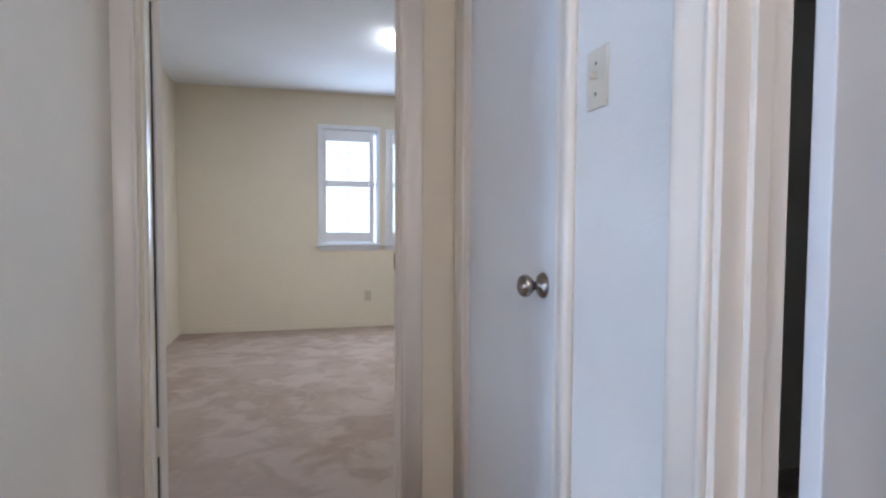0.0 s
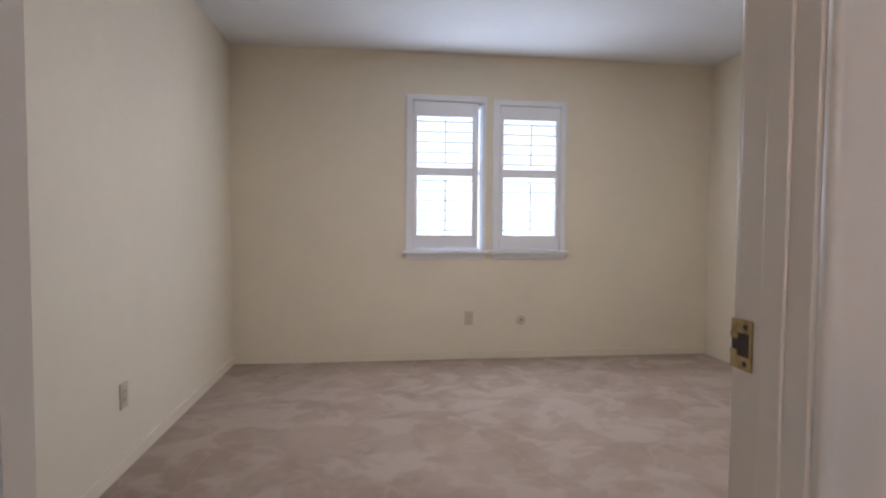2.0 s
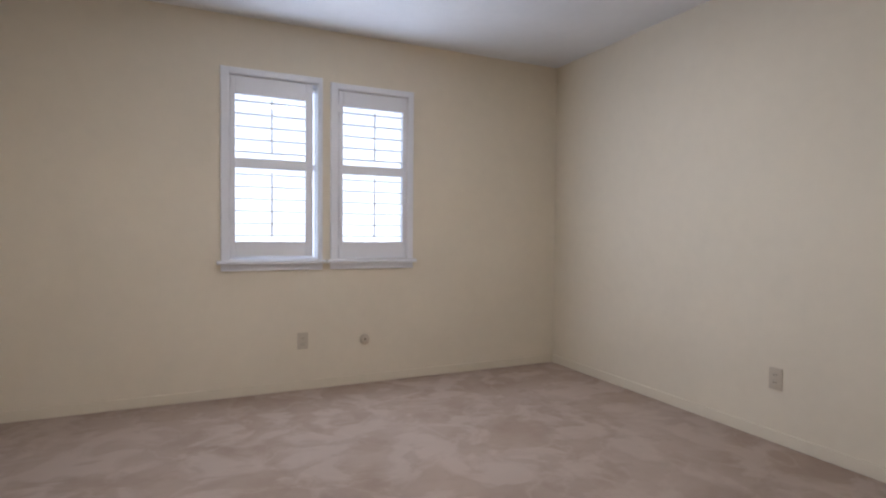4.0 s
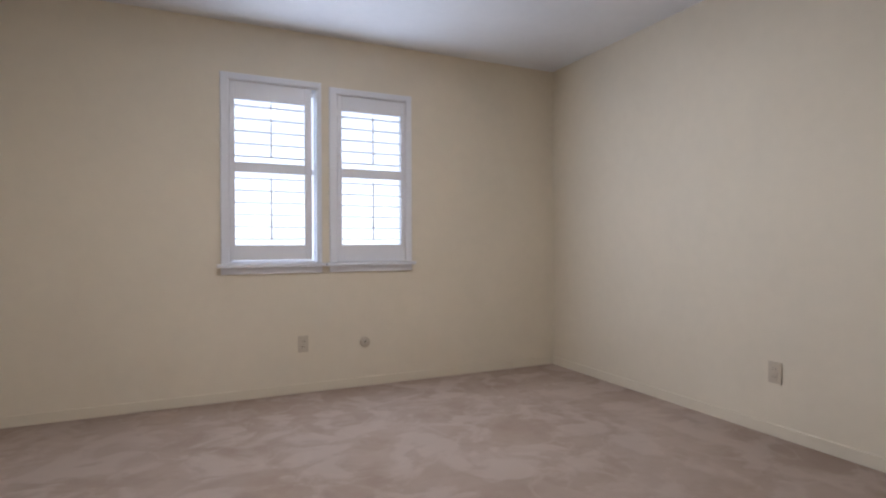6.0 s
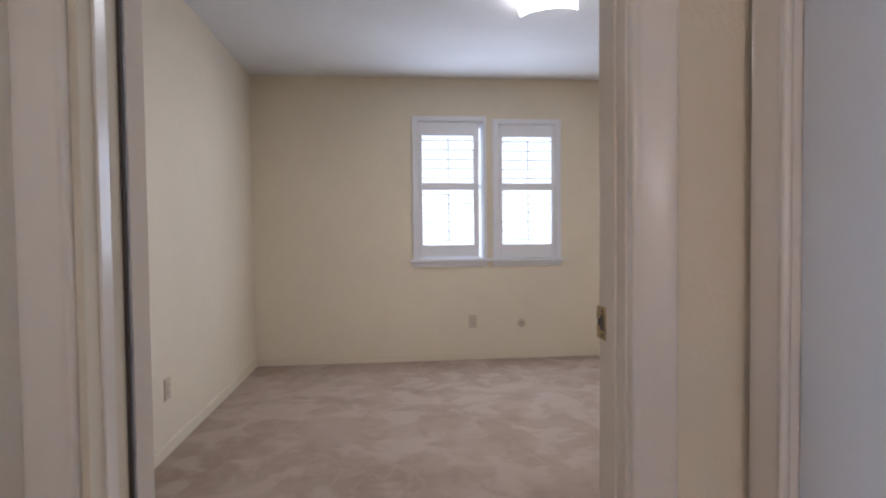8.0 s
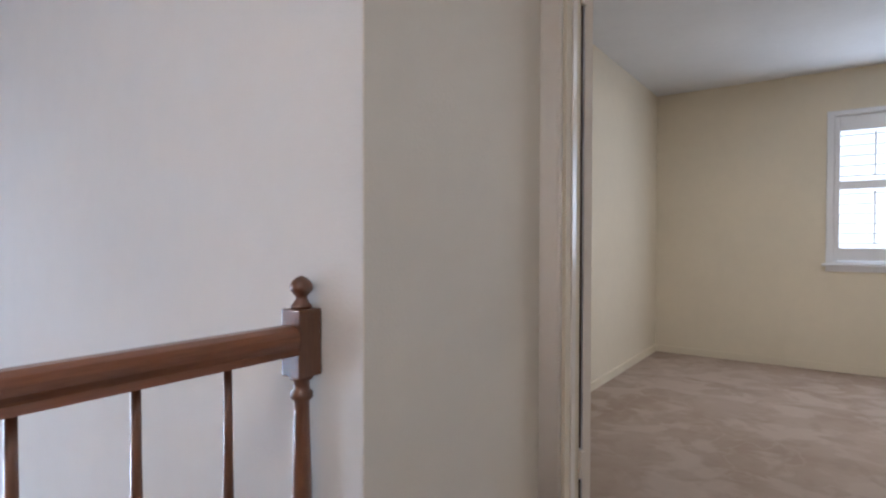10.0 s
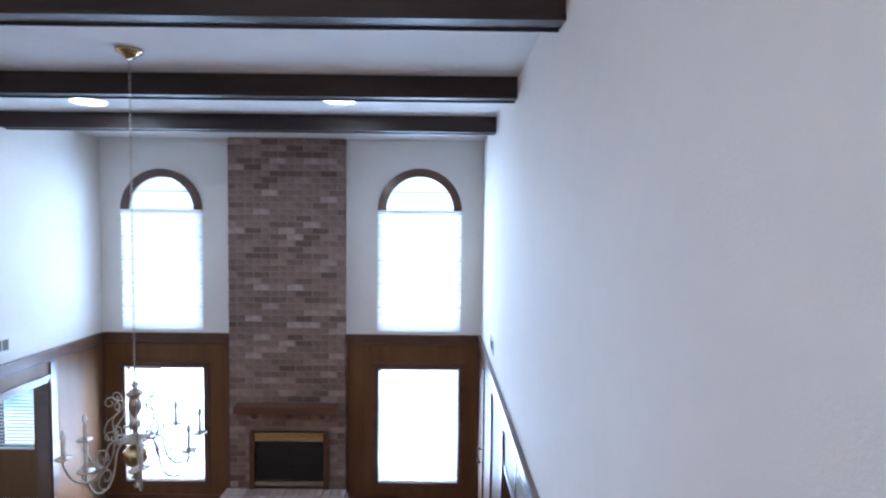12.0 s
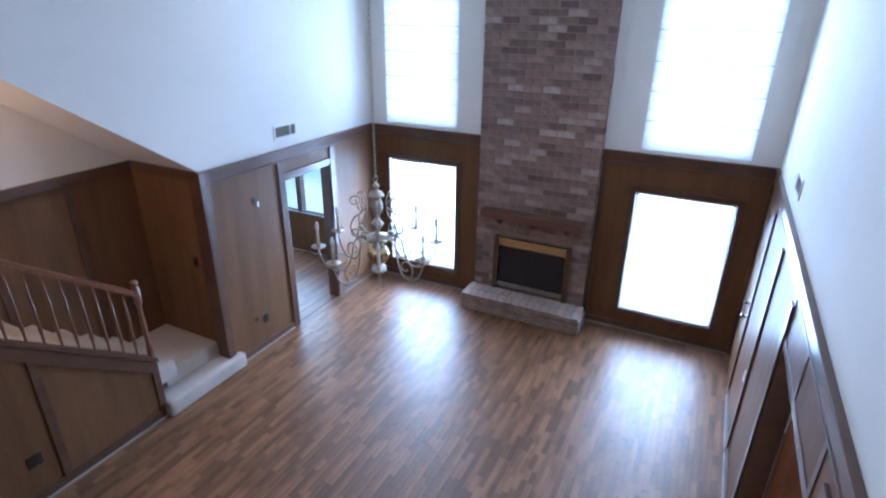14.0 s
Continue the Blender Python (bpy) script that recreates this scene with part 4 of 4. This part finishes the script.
for y in (-0.625, 0.425):
    part("post", box(BX + 0.002, BX + 0.045, y - 0.035, y + 0.035, -2.475, -1.655, 0.004), CAPW, fb, "wooden side post")
part("centre_bar", box(BX + 0.004, BX + 0.012, -0.105, -0.095, -2.365, -1.785), IRON, fb)

# ---- great room: chandelier ----
CX, CY, CT = -2.39, -0.12, 0.21
ch = thing("chandelier", (CX, CY, H), "pale brass chandelier with scrolled arms and candle bulbs", "chandelier")
part("canopy", turned([(0.012, -0.068), (0.035, -0.060), (0.060, -0.036), (0.064, -0.028), (0.084, -0.020), (0.088, -0.001)], (CX, CY, H), 24), BRASS, ch, "bright brass ceiling canopy")
chain = bmesh.new()
nl = int((H - 0.05 - CT - 0.03) / 0.036)
for i in range(nl):
    z = CT + 0.04 + (H - 0.09 - CT) * (i + 0.5) / nl
    a = (i % 2) * math.pi / 2
    pts = [(CX + 0.008 * math.cos(t) * math.cos(a), CY + 0.008 * math.cos(t) * math.sin(a), z + 0.024 * math.sin(t)) for t in [k * math.pi / 4 for k in range(9)]]
    tube(pts, 0.0022, 5, chain)
part("chain", chain, SILVERB, ch)
part("ring", tube([(CX + 0.024 * math.cos(t), CY, CT + 0.02 + 0.024 * math.sin(t)) for t in [k * math.pi / 8 for k in range(17)]], 0.004, 6), SILVERB, ch)
lower_stem = [(0.004, -0.775), (0.012, -0.765), (0.016, -0.75), (0.008, -0.735), (0.010, -0.70), (0.030, -0.69), (0.018, -0.675), (0.048, -0.655), (0.052, -0.64), (0.026, -0.628), (0.03, -0.615)]
ball = [(0.030, -0.615), (0.058, -0.598), (0.076, -0.57), (0.082, -0.535), (0.076, -0.50), (0.058, -0.472), (0.028, -0.455)]
upper_stem = [(0.028, -0.455), (0.020, -0.445), (0.085, -0.428), (0.098, -0.415), (0.092, -0.405), (0.055, -0.395), (0.022, -0.385), (0.016, -0.355), (0.034, -0.33), (0.038, -0.30), (0.022, -0.275), (0.016, -0.255), (0.026, -0.235), (0.042, -0.20), (0.046, -0.165), (0.036, -0.135), (0.030, -0.115), (0.056, -0.10), (0.054, -0.088), (0.036, -0.07), (0.018, -0.058), (0.014, -0.045), (0.024, -0.035), (0.024, -0.022), (0.010, -0.010), (0.006, 0.0)]
part("lower_stem", turned(lower_stem, (CX, CY, CT), 28), SILVERB, ch, "pale turned brass drop")
part("ball", turned(ball, (CX, CY, CT), 28), BRASS, ch, "bright brass ball")
part("upper_stem", turned(upper_stem, (CX, CY, CT), 28), SILVERB, ch, "pale turned brass stem")


def swirl(c, r0, r1, a0, a1, n=14):
    return [(c[0] + (r0 + (r1 - r0) * i / n) * math.cos(a0 + (a1 - a0) * i / n), c[1] + (r0 + (r1 - r0) * i / n) * math.sin(a0 + (a1 - a0) * i / n)) for i in range(n + 1)]


def curve(pts, n=6):
    """A smooth line through (r, z) points."""
    out = []
    for i in range(len(pts) - 1):
        p0, p1, p2, p3 = pts[max(i - 1, 0)], pts[i], pts[i + 1], pts[min(i + 2, len(pts) - 1)]
        for k in range(n):
            t = k / n
            out.append(tuple(0.5 * (2 * b + (c - a) * t + (2 * a - 5 * b + 4 * c - d) * t * t + (3 * b - a - 3 * c + d) * t ** 3) for a, b, c, d in zip(p0, p1, p2, p3)))
    return out + [pts[-1]]


low = curve([(0.05, -0.42), (0.12, -0.40), (0.17, -0.45), (0.19, -0.55), (0.23, -0.635), (0.30, -0.66), (0.37, -0.62), (0.415, -0.53), (0.42, -0.47)])
low_scroll = swirl((0.262, -0.578), 0.080, 0.012, -1.9, 6.2, 20)
mid_scroll = swirl((0.155, -0.375), 0.045, 0.010, 3.4, -3.6, 16)
up = curve([(0.04, -0.41), (0.14, -0.40), (0.185, -0.335), (0.165, -0.265), (0.11, -0.22), (0.095, -0.165), (0.115, -0.115)])
up_scroll = swirl((0.15, -0.135), 0.042, 0.009, 2.6, -4.6, 18)
for k in range(8):
    a = k * math.pi / 4 + 0.59
    ca, sa = math.cos(a), math.sin(a)
    to = lambda rows: [(CX + r * ca, CY + r * sa, CT + z) for r, z in rows]
    arm = tube(to(low), 0.0065, 7)
    tube(to(low_scroll), 0.0048, 6, arm)
    tube(to(mid_scroll), 0.0045, 6, arm)
    tube(to(up), 0.0055, 6, arm)
    tube(to(up_scroll), 0.0045, 6, arm)
    am = part("arm", arm, SILVERB, ch)
    x, y, z = CX + 0.42 * ca, CY + 0.42 * sa, CT - 0.47
    part("drip_pan", turned([(0.008, -0.012), (0.018, -0.006), (0.05, 0.004), (0.052, 0.008), (0.02, 0.003), (0.014, 0.012), (0.017, 0.024), (0.012, 0.028)], (x, y, z), 16), SILVERB, am)
    part("candle_sleeve", turned([(0.0105, 0.026), (0.0105, 0.125)], (x, y, z), 12), CANDLE, am, "ivory candle sleeve")
    part("candle_bulb", turned([(0.006, 0.125), (0.010, 0.135), (0.0155, 0.152), (0.013, 0.172), (0.006, 0.19), (0.001, 0.198)], (x, y, z), 12), BULBG, am, "unlit flame bulb")


# ---- great room: stair ----
RISE, RUN = 2.38 / 13, 3.14 / 13
st = thing("staircase", (-2.7, -3.3, FL), "carpeted staircase rising behind a paneled stringer", "staircase")
fs = box(-3.30, -2.215, -3.02, -2.71, FL, FL + 0.185, 0.045)
part("bottom_step", fs, STAIRC, st, "pale carpeted rounded bottom step")
part("landing", box(-3.135, -2.40, -3.89, -2.98, FL, FL + 0.36, 0.02), STAIRC, st, "carpeted landing")
for i in range(13):
    x0 = -2.45 + RUN * i
    part("step", box(x0 - 0.02, x0 + RUN, -3.89, SY - 0.045, FL + 0.36 + RISE * i - 0.02, FL + 0.36 + RISE * (i + 1), 0.012), STAIRC, st)
S0 = -2.24


def slope_z(x, lift=0.0):
    return -1.99 + RISE / RUN * (x + 2.21) + lift


sp = thing("stair_stringer", (S0, SY, FL), "dark paneled stringer wall under the stair rail", "paneling", kind="structure")
part("panel", prism([(S0, FL), (0.90, FL), (0.90, slope_z(0.90, -0.05)), (S0, slope_z(S0, -0.05))], "y", SY - 0.04, SY), PANEL, sp)
part("cap", prism([(S0 - 0.01, slope_z(S0, -0.05)), (0.90, slope_z(0.90, -0.05)), (0.90, slope_z(0.90, 0.0)), (S0 - 0.01, slope_z(S0, 0.0))], "y", SY - 0.075, SY + 0.03), CAPW, sp)
part("skirt_band", prism([(S0, slope_z(S0, -0.20)), (0.90, slope_z(0.90, -0.20)), (0.90, slope_z(0.90, -0.052)), (S0, slope_z(S0, -0.052))], "y", SY + 0.001, SY + 0.018), CAPW, sp)
for x in (S0 + 0.035, -1.205, -0.15):
    part("batten", prism([(x - 0.035, FL + 0.1), (x + 0.035, FL + 0.1), (x + 0.035, slope_z(x + 0.035, -0.2)), (x - 0.035, slope_z(x - 0.035, -0.2))], "y", SY + 0.001, SY + 0.018), CAPW, sp)
part("baseboard", box(S0, 0.90, SY + 0.001, SY + 0.02, FL, FL + 0.10, 0.004), CAPW, sp)
part("shoe_moulding", box(S0, 0.90, SY + 0.02, SY + 0.034, FL, FL + 0.022, 0.004), SHOE, sp, "pale worn shoe moulding")
sr = thing("stair_railing", (-2.17, SY - 0.02, -1.96), "brown wooden stair handrail with slender balusters", "railing")
yr = SY - 0.022
part("handrail", prism([(-2.19, slope_z(-2.19, 0.70)), (0.9, slope_z(0.9, 0.70)), (0.9, slope_z(0.9, 0.76)), (-2.19, slope_z(-2.19, 0.76))], "y", yr - 0.03, yr + 0.03), RAILW, sr)
part("newel", turned([(0.03, -0.02), (0.03, 0.12), (0.022, 0.16), (0.026, 0.4), (0.018, 0.60), (0.036, 0.63), (0.036, 0.80), (0.02, 0.81), (0.038, 0.84), (0.034, 0.865), (0.004, 0.885)], (-2.22, yr, slope_z(-2.22)), 14), POSTW, sr)
for i in range(24):
    x = -2.09 + 0.122 * i
    if x < 0.88:
        part("baluster", turned([(0.011, -0.01), (0.011, 0.1), (0.016, 0.13), (0.013, 0.3), (0.008, 0.71)], (x, yr, slope_z(x)), 8), POSTW, sr)
solid("stair_corner_post", box(-3.165, -3.105, SY - 0.14, SY + 0.04, FL, CAPZ - 0.002, 0.005), CAPW, "dark stained corner post beside the stair", "trim", "structure")
sw = thing("stairwell_paneling", (-3.14, -3.9, FL), "dark stained paneling round the stair landing", "paneling", kind="structure")
part("panel", box(-3.14, -3.125, -3.9, SY - 0.02, FL, T), PANEL, sw)
part("panel", prism([(-3.125, FL), (0.9, FL), (0.9, slope_z(0.9, 0.9)), (-1.0, CAPZ + 0.12), (-1.2, T), (-3.125, T)], "y", -3.9, -3.885), PANEL, sw)
part("cap_rail", boxes((-3.125, -1.2, -3.885, -3.86, CAPZ - 0.10, CAPZ), (-3.125, -3.10, -3.86, SY, CAPZ - 0.10, CAPZ), bevel=0.004), CAPW, sw)
for x in (-2.4, -1.6):
    part("batten", box(x - 0.03, x + 0.03, -3.885, -3.865, FL + 0.36, CAPZ - 0.1, 0.003), CAPW, sw)


# ---- great room: small fittings ----
def vent(at, axis, out, w, h, label):
    root = thing("air_vent", at, label, "vent", "wall vents")

    def bx(u0, u1, d0, d1, v0, v1, bevel=0.0):
        lo, hi = sorted((out * d0, out * d1))
        return box(at[0] + u0, at[0] + u1, at[1] + lo, at[1] + hi, at[2] + v0, at[2] + v1, bevel)
    part("backing", bx(-w / 2 + 0.02, w / 2 - 0.02, 0.001, 0.003, -h / 2 + 0.02, h / 2 - 0.02), VENTD, root, "dark olive grille shadow")
    for r in ((-w / 2, w / 2, h / 2 - 0.025, h / 2), (-w / 2, w / 2, -h / 2, -h / 2 + 0.025), (-w / 2, -w / 2 + 0.025, -h / 2 + 0.025, h / 2 - 0.025), (w / 2 - 0.025, w / 2, -h / 2 + 0.025, h / 2 - 0.025), (-w * 0.22 - 0.005, -w * 0.22 + 0.005, -h / 2 + 0.025, h / 2 - 0.025)):
        part("frame_bar", bx(r[0], r[1], 0.001, 0.012, r[2], r[3], 0.002), VENTM, root)
    n = 6
    for i in range(n):
        v = -h / 2 + 0.03 + (h - 0.06) * (i + 0.5) / n
        part("slat", bx(-w / 2 + 0.025, w / 2 - 0.025, 0.003, 0.009, v - 0.0025, v + 0.0025), VENTD, root)
    return root


vent((-4.48, SY, -0.07), "y", 1, 0.40, 0.17, "white framed air vent above the paneling")
vent((-4.70, NY, -0.03), "y", -1, 0.36, 0.17, "white framed air vent on the long white wall")
P = SY + 0.016
screw_plate("wall_outlet", (-3.77, P, -2.34), "y", 1, 0.075, 0.115, DARKP, "dark brown outlet on the paneling", "outlet")
screw_plate("cable_jack", (-3.62, P, -2.28), "y", 1, 0.045, 0.05, DARKP, "small dark jack plate on the paneling", "outlet", "jack")
screw_plate("wall_outlet", (-1.0, SY, -2.31), "y", 1, 0.12, 0.115, DARKP, "dark brown double outlet under the stair", "outlet")
screw_plate("light_switch", (-3.125, -3.1, -1.35), "x", 1, 0.075, 0.115, DARKP, "dark brown switch on the landing paneling", "switch", "switch")
th = thing("thermostat_base", (-3.82, P, -0.80), "bare thermostat base with dangling wires on the paneling", "thermostat")
part("back_plate", box(-3.86, -3.80, P, P + 0.012, -0.82, -0.74, 0.004), DARKP, th, "dark back plate")
part("loose_cover", box(-3.885, -3.855, P + 0.004, P + 0.016, -0.865, -0.80, 0.004), VENTM, th, "pale loose cover")
screw_plate("light_switch", (-4.62, NY - 0.016, -1.95), "y", -1, 0.075, 0.115, VENTM, "pale switch plate on the long paneling", "switch", "switch")


# ---- pieces: bricks ----
def brick_mesh(w, d, h):
    bm = box(-d / 2, d / 2, -w / 2, w / 2, -h / 2, h / 2)
    bmesh.ops.bevel(bm, geom=[e for e in bm.edges if all(v.co.x > 0 for v in e.verts)], offset=0.004, segments=1, affect="EDGES")
    return mesh_of(bm, "brick", BRICK)


BW_, BH_, J = 0.224, 0.0775, 0.011
chim = solid("chimney_breast", boxes((WX + 0.001, BX - 0.007, BR0 + 0.01, BR1 - 0.01, -1.64, H - 0.002), (WX + 0.001, BX - 0.007, BR0 + 0.01, -0.66, FL, -1.64), (WX + 0.001, BX - 0.007, 0.46, BR1 - 0.01, FL, -1.64), (WX + 0.001, WX + 0.03, -0.66, 0.46, FL, -1.64)), MORTAR, "pink-brown brick chimney breast from floor to ceiling", "chimney", "structure")
rnd = random.Random(5)
full = [brick_mesh(BW_, 0.10, BH_), brick_mesh(BW_ - 0.006, 0.10, BH_ - 0.003), brick_mesh(BW_ + 0.003, 0.10, BH_ - 0.002)]
halfb = [brick_mesh(0.106, 0.10, BH_), brick_mesh(0.101, 0.10, BH_ - 0.003)]
rest = bmesh.new()
made = 0
rows = int((H - FL - 0.01) / (BH_ + J))
pitch = (BR1 - BR0 + J) / 7
for r in range(rows - 1, -1, -1):
    z = FL + 0.012 + (BH_ + J) * r + BH_ / 2
    cells = []
    if r % 2:
        cells = [(BR0 + 0.053, 1)] + [(BR0 + pitch * (i + 1) - J / 2, 0) for i in range(6)] + [(BR1 - 0.053, 1)]
    else:
        cells = [(BR0 + pitch * (i + 0.5) - J / 2, 0) for i in range(7)]
    for y, hf in cells:
        if -0.66 < y < 0.46 and -2.50 < z < -1.62:
            continue
        if z < -2.50:
            continue
        x = BX - 0.05 + rnd.uniform(-0.004, 0.004)
        if made < 300:
            b = new("brick", rnd.choice(halfb if hf else full))
            b.parent, b.location = chim, (x, y, z)
            b.rotation_euler = (rnd.uniform(-0.012, 0.012), 0, rnd.uniform(-0.012, 0.012))
            made += 1
        else:
            w = 0.106 if hf else BW_
            box(x - 0.05, x + 0.05, y - w / 2 + rnd.uniform(0, 0.004), y + w / 2, z - BH_ / 2, z + BH_ / 2, bm=rest)
lower = new("lower_bricks", mesh_of(rest, "lower_bricks", BRICKJ))
lower.parent = chim
tagged(lower, kind="stuff")

hearth = solid("hearth", box(BX - 0.01, -5.855, -0.985, 0.715, FL, -2.505), MORTAR, "raised pale brick hearth before the fireplace", "hearth", "structure")
HB = material("pale_hearth_brick", (0.37, 0.285, 0.24), 0.9, scale=9, second=(0.28, 0.205, 0.17), bump=0.5, bump_scale=60, per_piece=0.13)


def hearth_piece(w, d, h):
    bm = box(-d / 2, d / 2, -w / 2, w / 2, -h / 2, h / 2, 0.004)
    return mesh_of(bm, "brick", HB)


top_m, face_m, end_m = hearth_piece(0.102, 0.194, 0.05), hearth_piece(0.196, 0.05, 0.056), hearth_piece(0.05, 0.118, 0.056)
for i in range(16):
    for j in range(2):
        b = new("brick", top_m)
        b.parent, b.location = hearth, (-6.115 + 0.2 * j + 0.01, -0.94 + 0.1075 * i, -2.50 + rnd.uniform(-0.002, 0.002))
for r in range(3):
    for i in range(8):
        b = new("brick", face_m)
        b.parent, b.location = hearth, (-5.858, -0.88 + 0.209 * i + (0.03 if r % 2 else 0), FL + 0.034 + 0.068 * r)
    for i in range(3):
        for y in (-0.985, 0.715):
            b = new("brick", end_m)
            b.parent, b.location = hearth, (-5.92 - 0.125 * i, y, FL + 0.034 + 0.068 * r)

# ---- pieces: strip floor ----
oakf = solid("floor_great_room", box(WX, 0.98, SY, NY, FL - 0.005, FL - 0.004), DARKJ, "glossy reddish-brown oak strip floor", "floor", "structure")
PW = 0.057
shapes = {}


def plank_mesh(length):
    if length not in shapes:
        bm = box(-length / 2 + 0.0006, length / 2 - 0.0006, -PW / 2 + 0.0006, PW / 2 - 0.0006, -0.006, 0.0)
        bmesh.ops.bevel(bm, geom=[e for e in bm.edges if all(v.co.z > -0.001 for v in e.verts)], offset=0.0007, segments=1, affect="EDGES")
        shapes[length] = mesh_of(bm, "floor_plank", OAK)
    return shapes[length]


verts, faces = [], []
made = 0
rows_y = int((NY - SY) / PW)
for j in range(rows_y + 1):
    y = SY + PW * (j + 0.5)
    x = WX - rnd.uniform(0, 0.5)
    while x < 0.97:
        L = rnd.choice((0.15, 0.21, 0.27, 0.36))
        a, b_ = x, x + L
        x = b_
        if -0.99 < y < 0.72:
            a = max(a, -5.85)
        if b_ < WX + 0.05 or b_ < a + 0.02:
            continue
        near = b_ - a > L - 0.001 and -3.6 < a and b_ < -0.6 and -1.2 < y < 2.5
        if near and made < 300:
            p = new("floor_plank", plank_mesh(L))
            p.parent, p.location = oakf, ((a + b_) / 2, y, FL)
            made += 1
        else:
            a, b_ = max(a, WX + 0.001), min(b_, 0.975)
            k = len(verts)
            for zz, e in ((FL - 0.004, 0.0002), (FL, 0.0005)):
                verts += [(a + e, y - PW / 2 + e, zz), (b_ - e, y - PW / 2 + e, zz), (b_ - e, y + PW / 2 - e, zz), (a + e, y + PW / 2 - e, zz)]
            faces += [(k + 4, k + 5, k + 6, k + 7), (k, k + 1, k + 5, k + 4), (k + 1, k + 2, k + 6, k + 5), (k + 2, k + 3, k + 7, k + 6), (k + 3, k, k + 4, k + 7)]
me = bpy.data.meshes.new("floor_planks")
me.from_pydata(verts, [], faces)
me.materials.append(OAKJ)
fp = new("floor_planks", me)
fp.parent = oakf
tagged(fp, kind="stuff")
# dining-room floor boards and terracotta tiles
din = solid("floor_dining", box(-6.38, -3.38, -6.5, SY, FL - 0.02, FL - 0.004), DARKJ, "brown oak strip floor in the dining room", "floor", "structure")
verts, faces = [], []
for j in range(int((SY + 6.5) / PW)):
    y, x = -6.5 + PW * (j + 0.5), -6.38
    while x < -3.4:
        L = rnd.choice((0.4, 0.6, 0.8))
        a, b_ = x + 0.0008, min(x + L, -3.385) - 0.0008
        x += L
        k = len(verts)
        verts += [(a, y - PW / 2 + 0.001, FL - 0.001), (b_, y - PW / 2 + 0.001, FL - 0.001), (b_, y + PW / 2 - 0.001, FL - 0.001), (a, y + PW / 2 - 0.001, FL - 0.001)]
        faces.append((k, k + 1, k + 2, k + 3))
me = bpy.data.meshes.new("dining_planks")
me.from_pydata(verts, [], faces)
me.materials.append(OAKJ)
dp = new("dining_planks", me)
dp.parent = din
tagged(dp, kind="stuff")
tl = solid("floor_tiled_room", box(-5.0, 0.0, NY, 5.0, FL - 0.02, FL - 0.006), MORTAR, "terracotta tile floor with pale joints", "floor", "structure")
bm = box(-0.148, 0.148, -0.148, 0.148, -0.006, 0.002)
bmesh.ops.bevel(bm, geom=[e for e in bm.edges if all(v.co.z > 0 for v in e.verts)], offset=0.003, segments=1, affect="EDGES")
tm = mesh_of(bm, "floor_tile", TILE)
for i in range(8):
    for j in range(7):
        t = new("floor_tile", tm)
        t.parent, t.location = tl, (-3.9 + 0.305 * i, NY + 0.16 + 0.305 * j, FL)
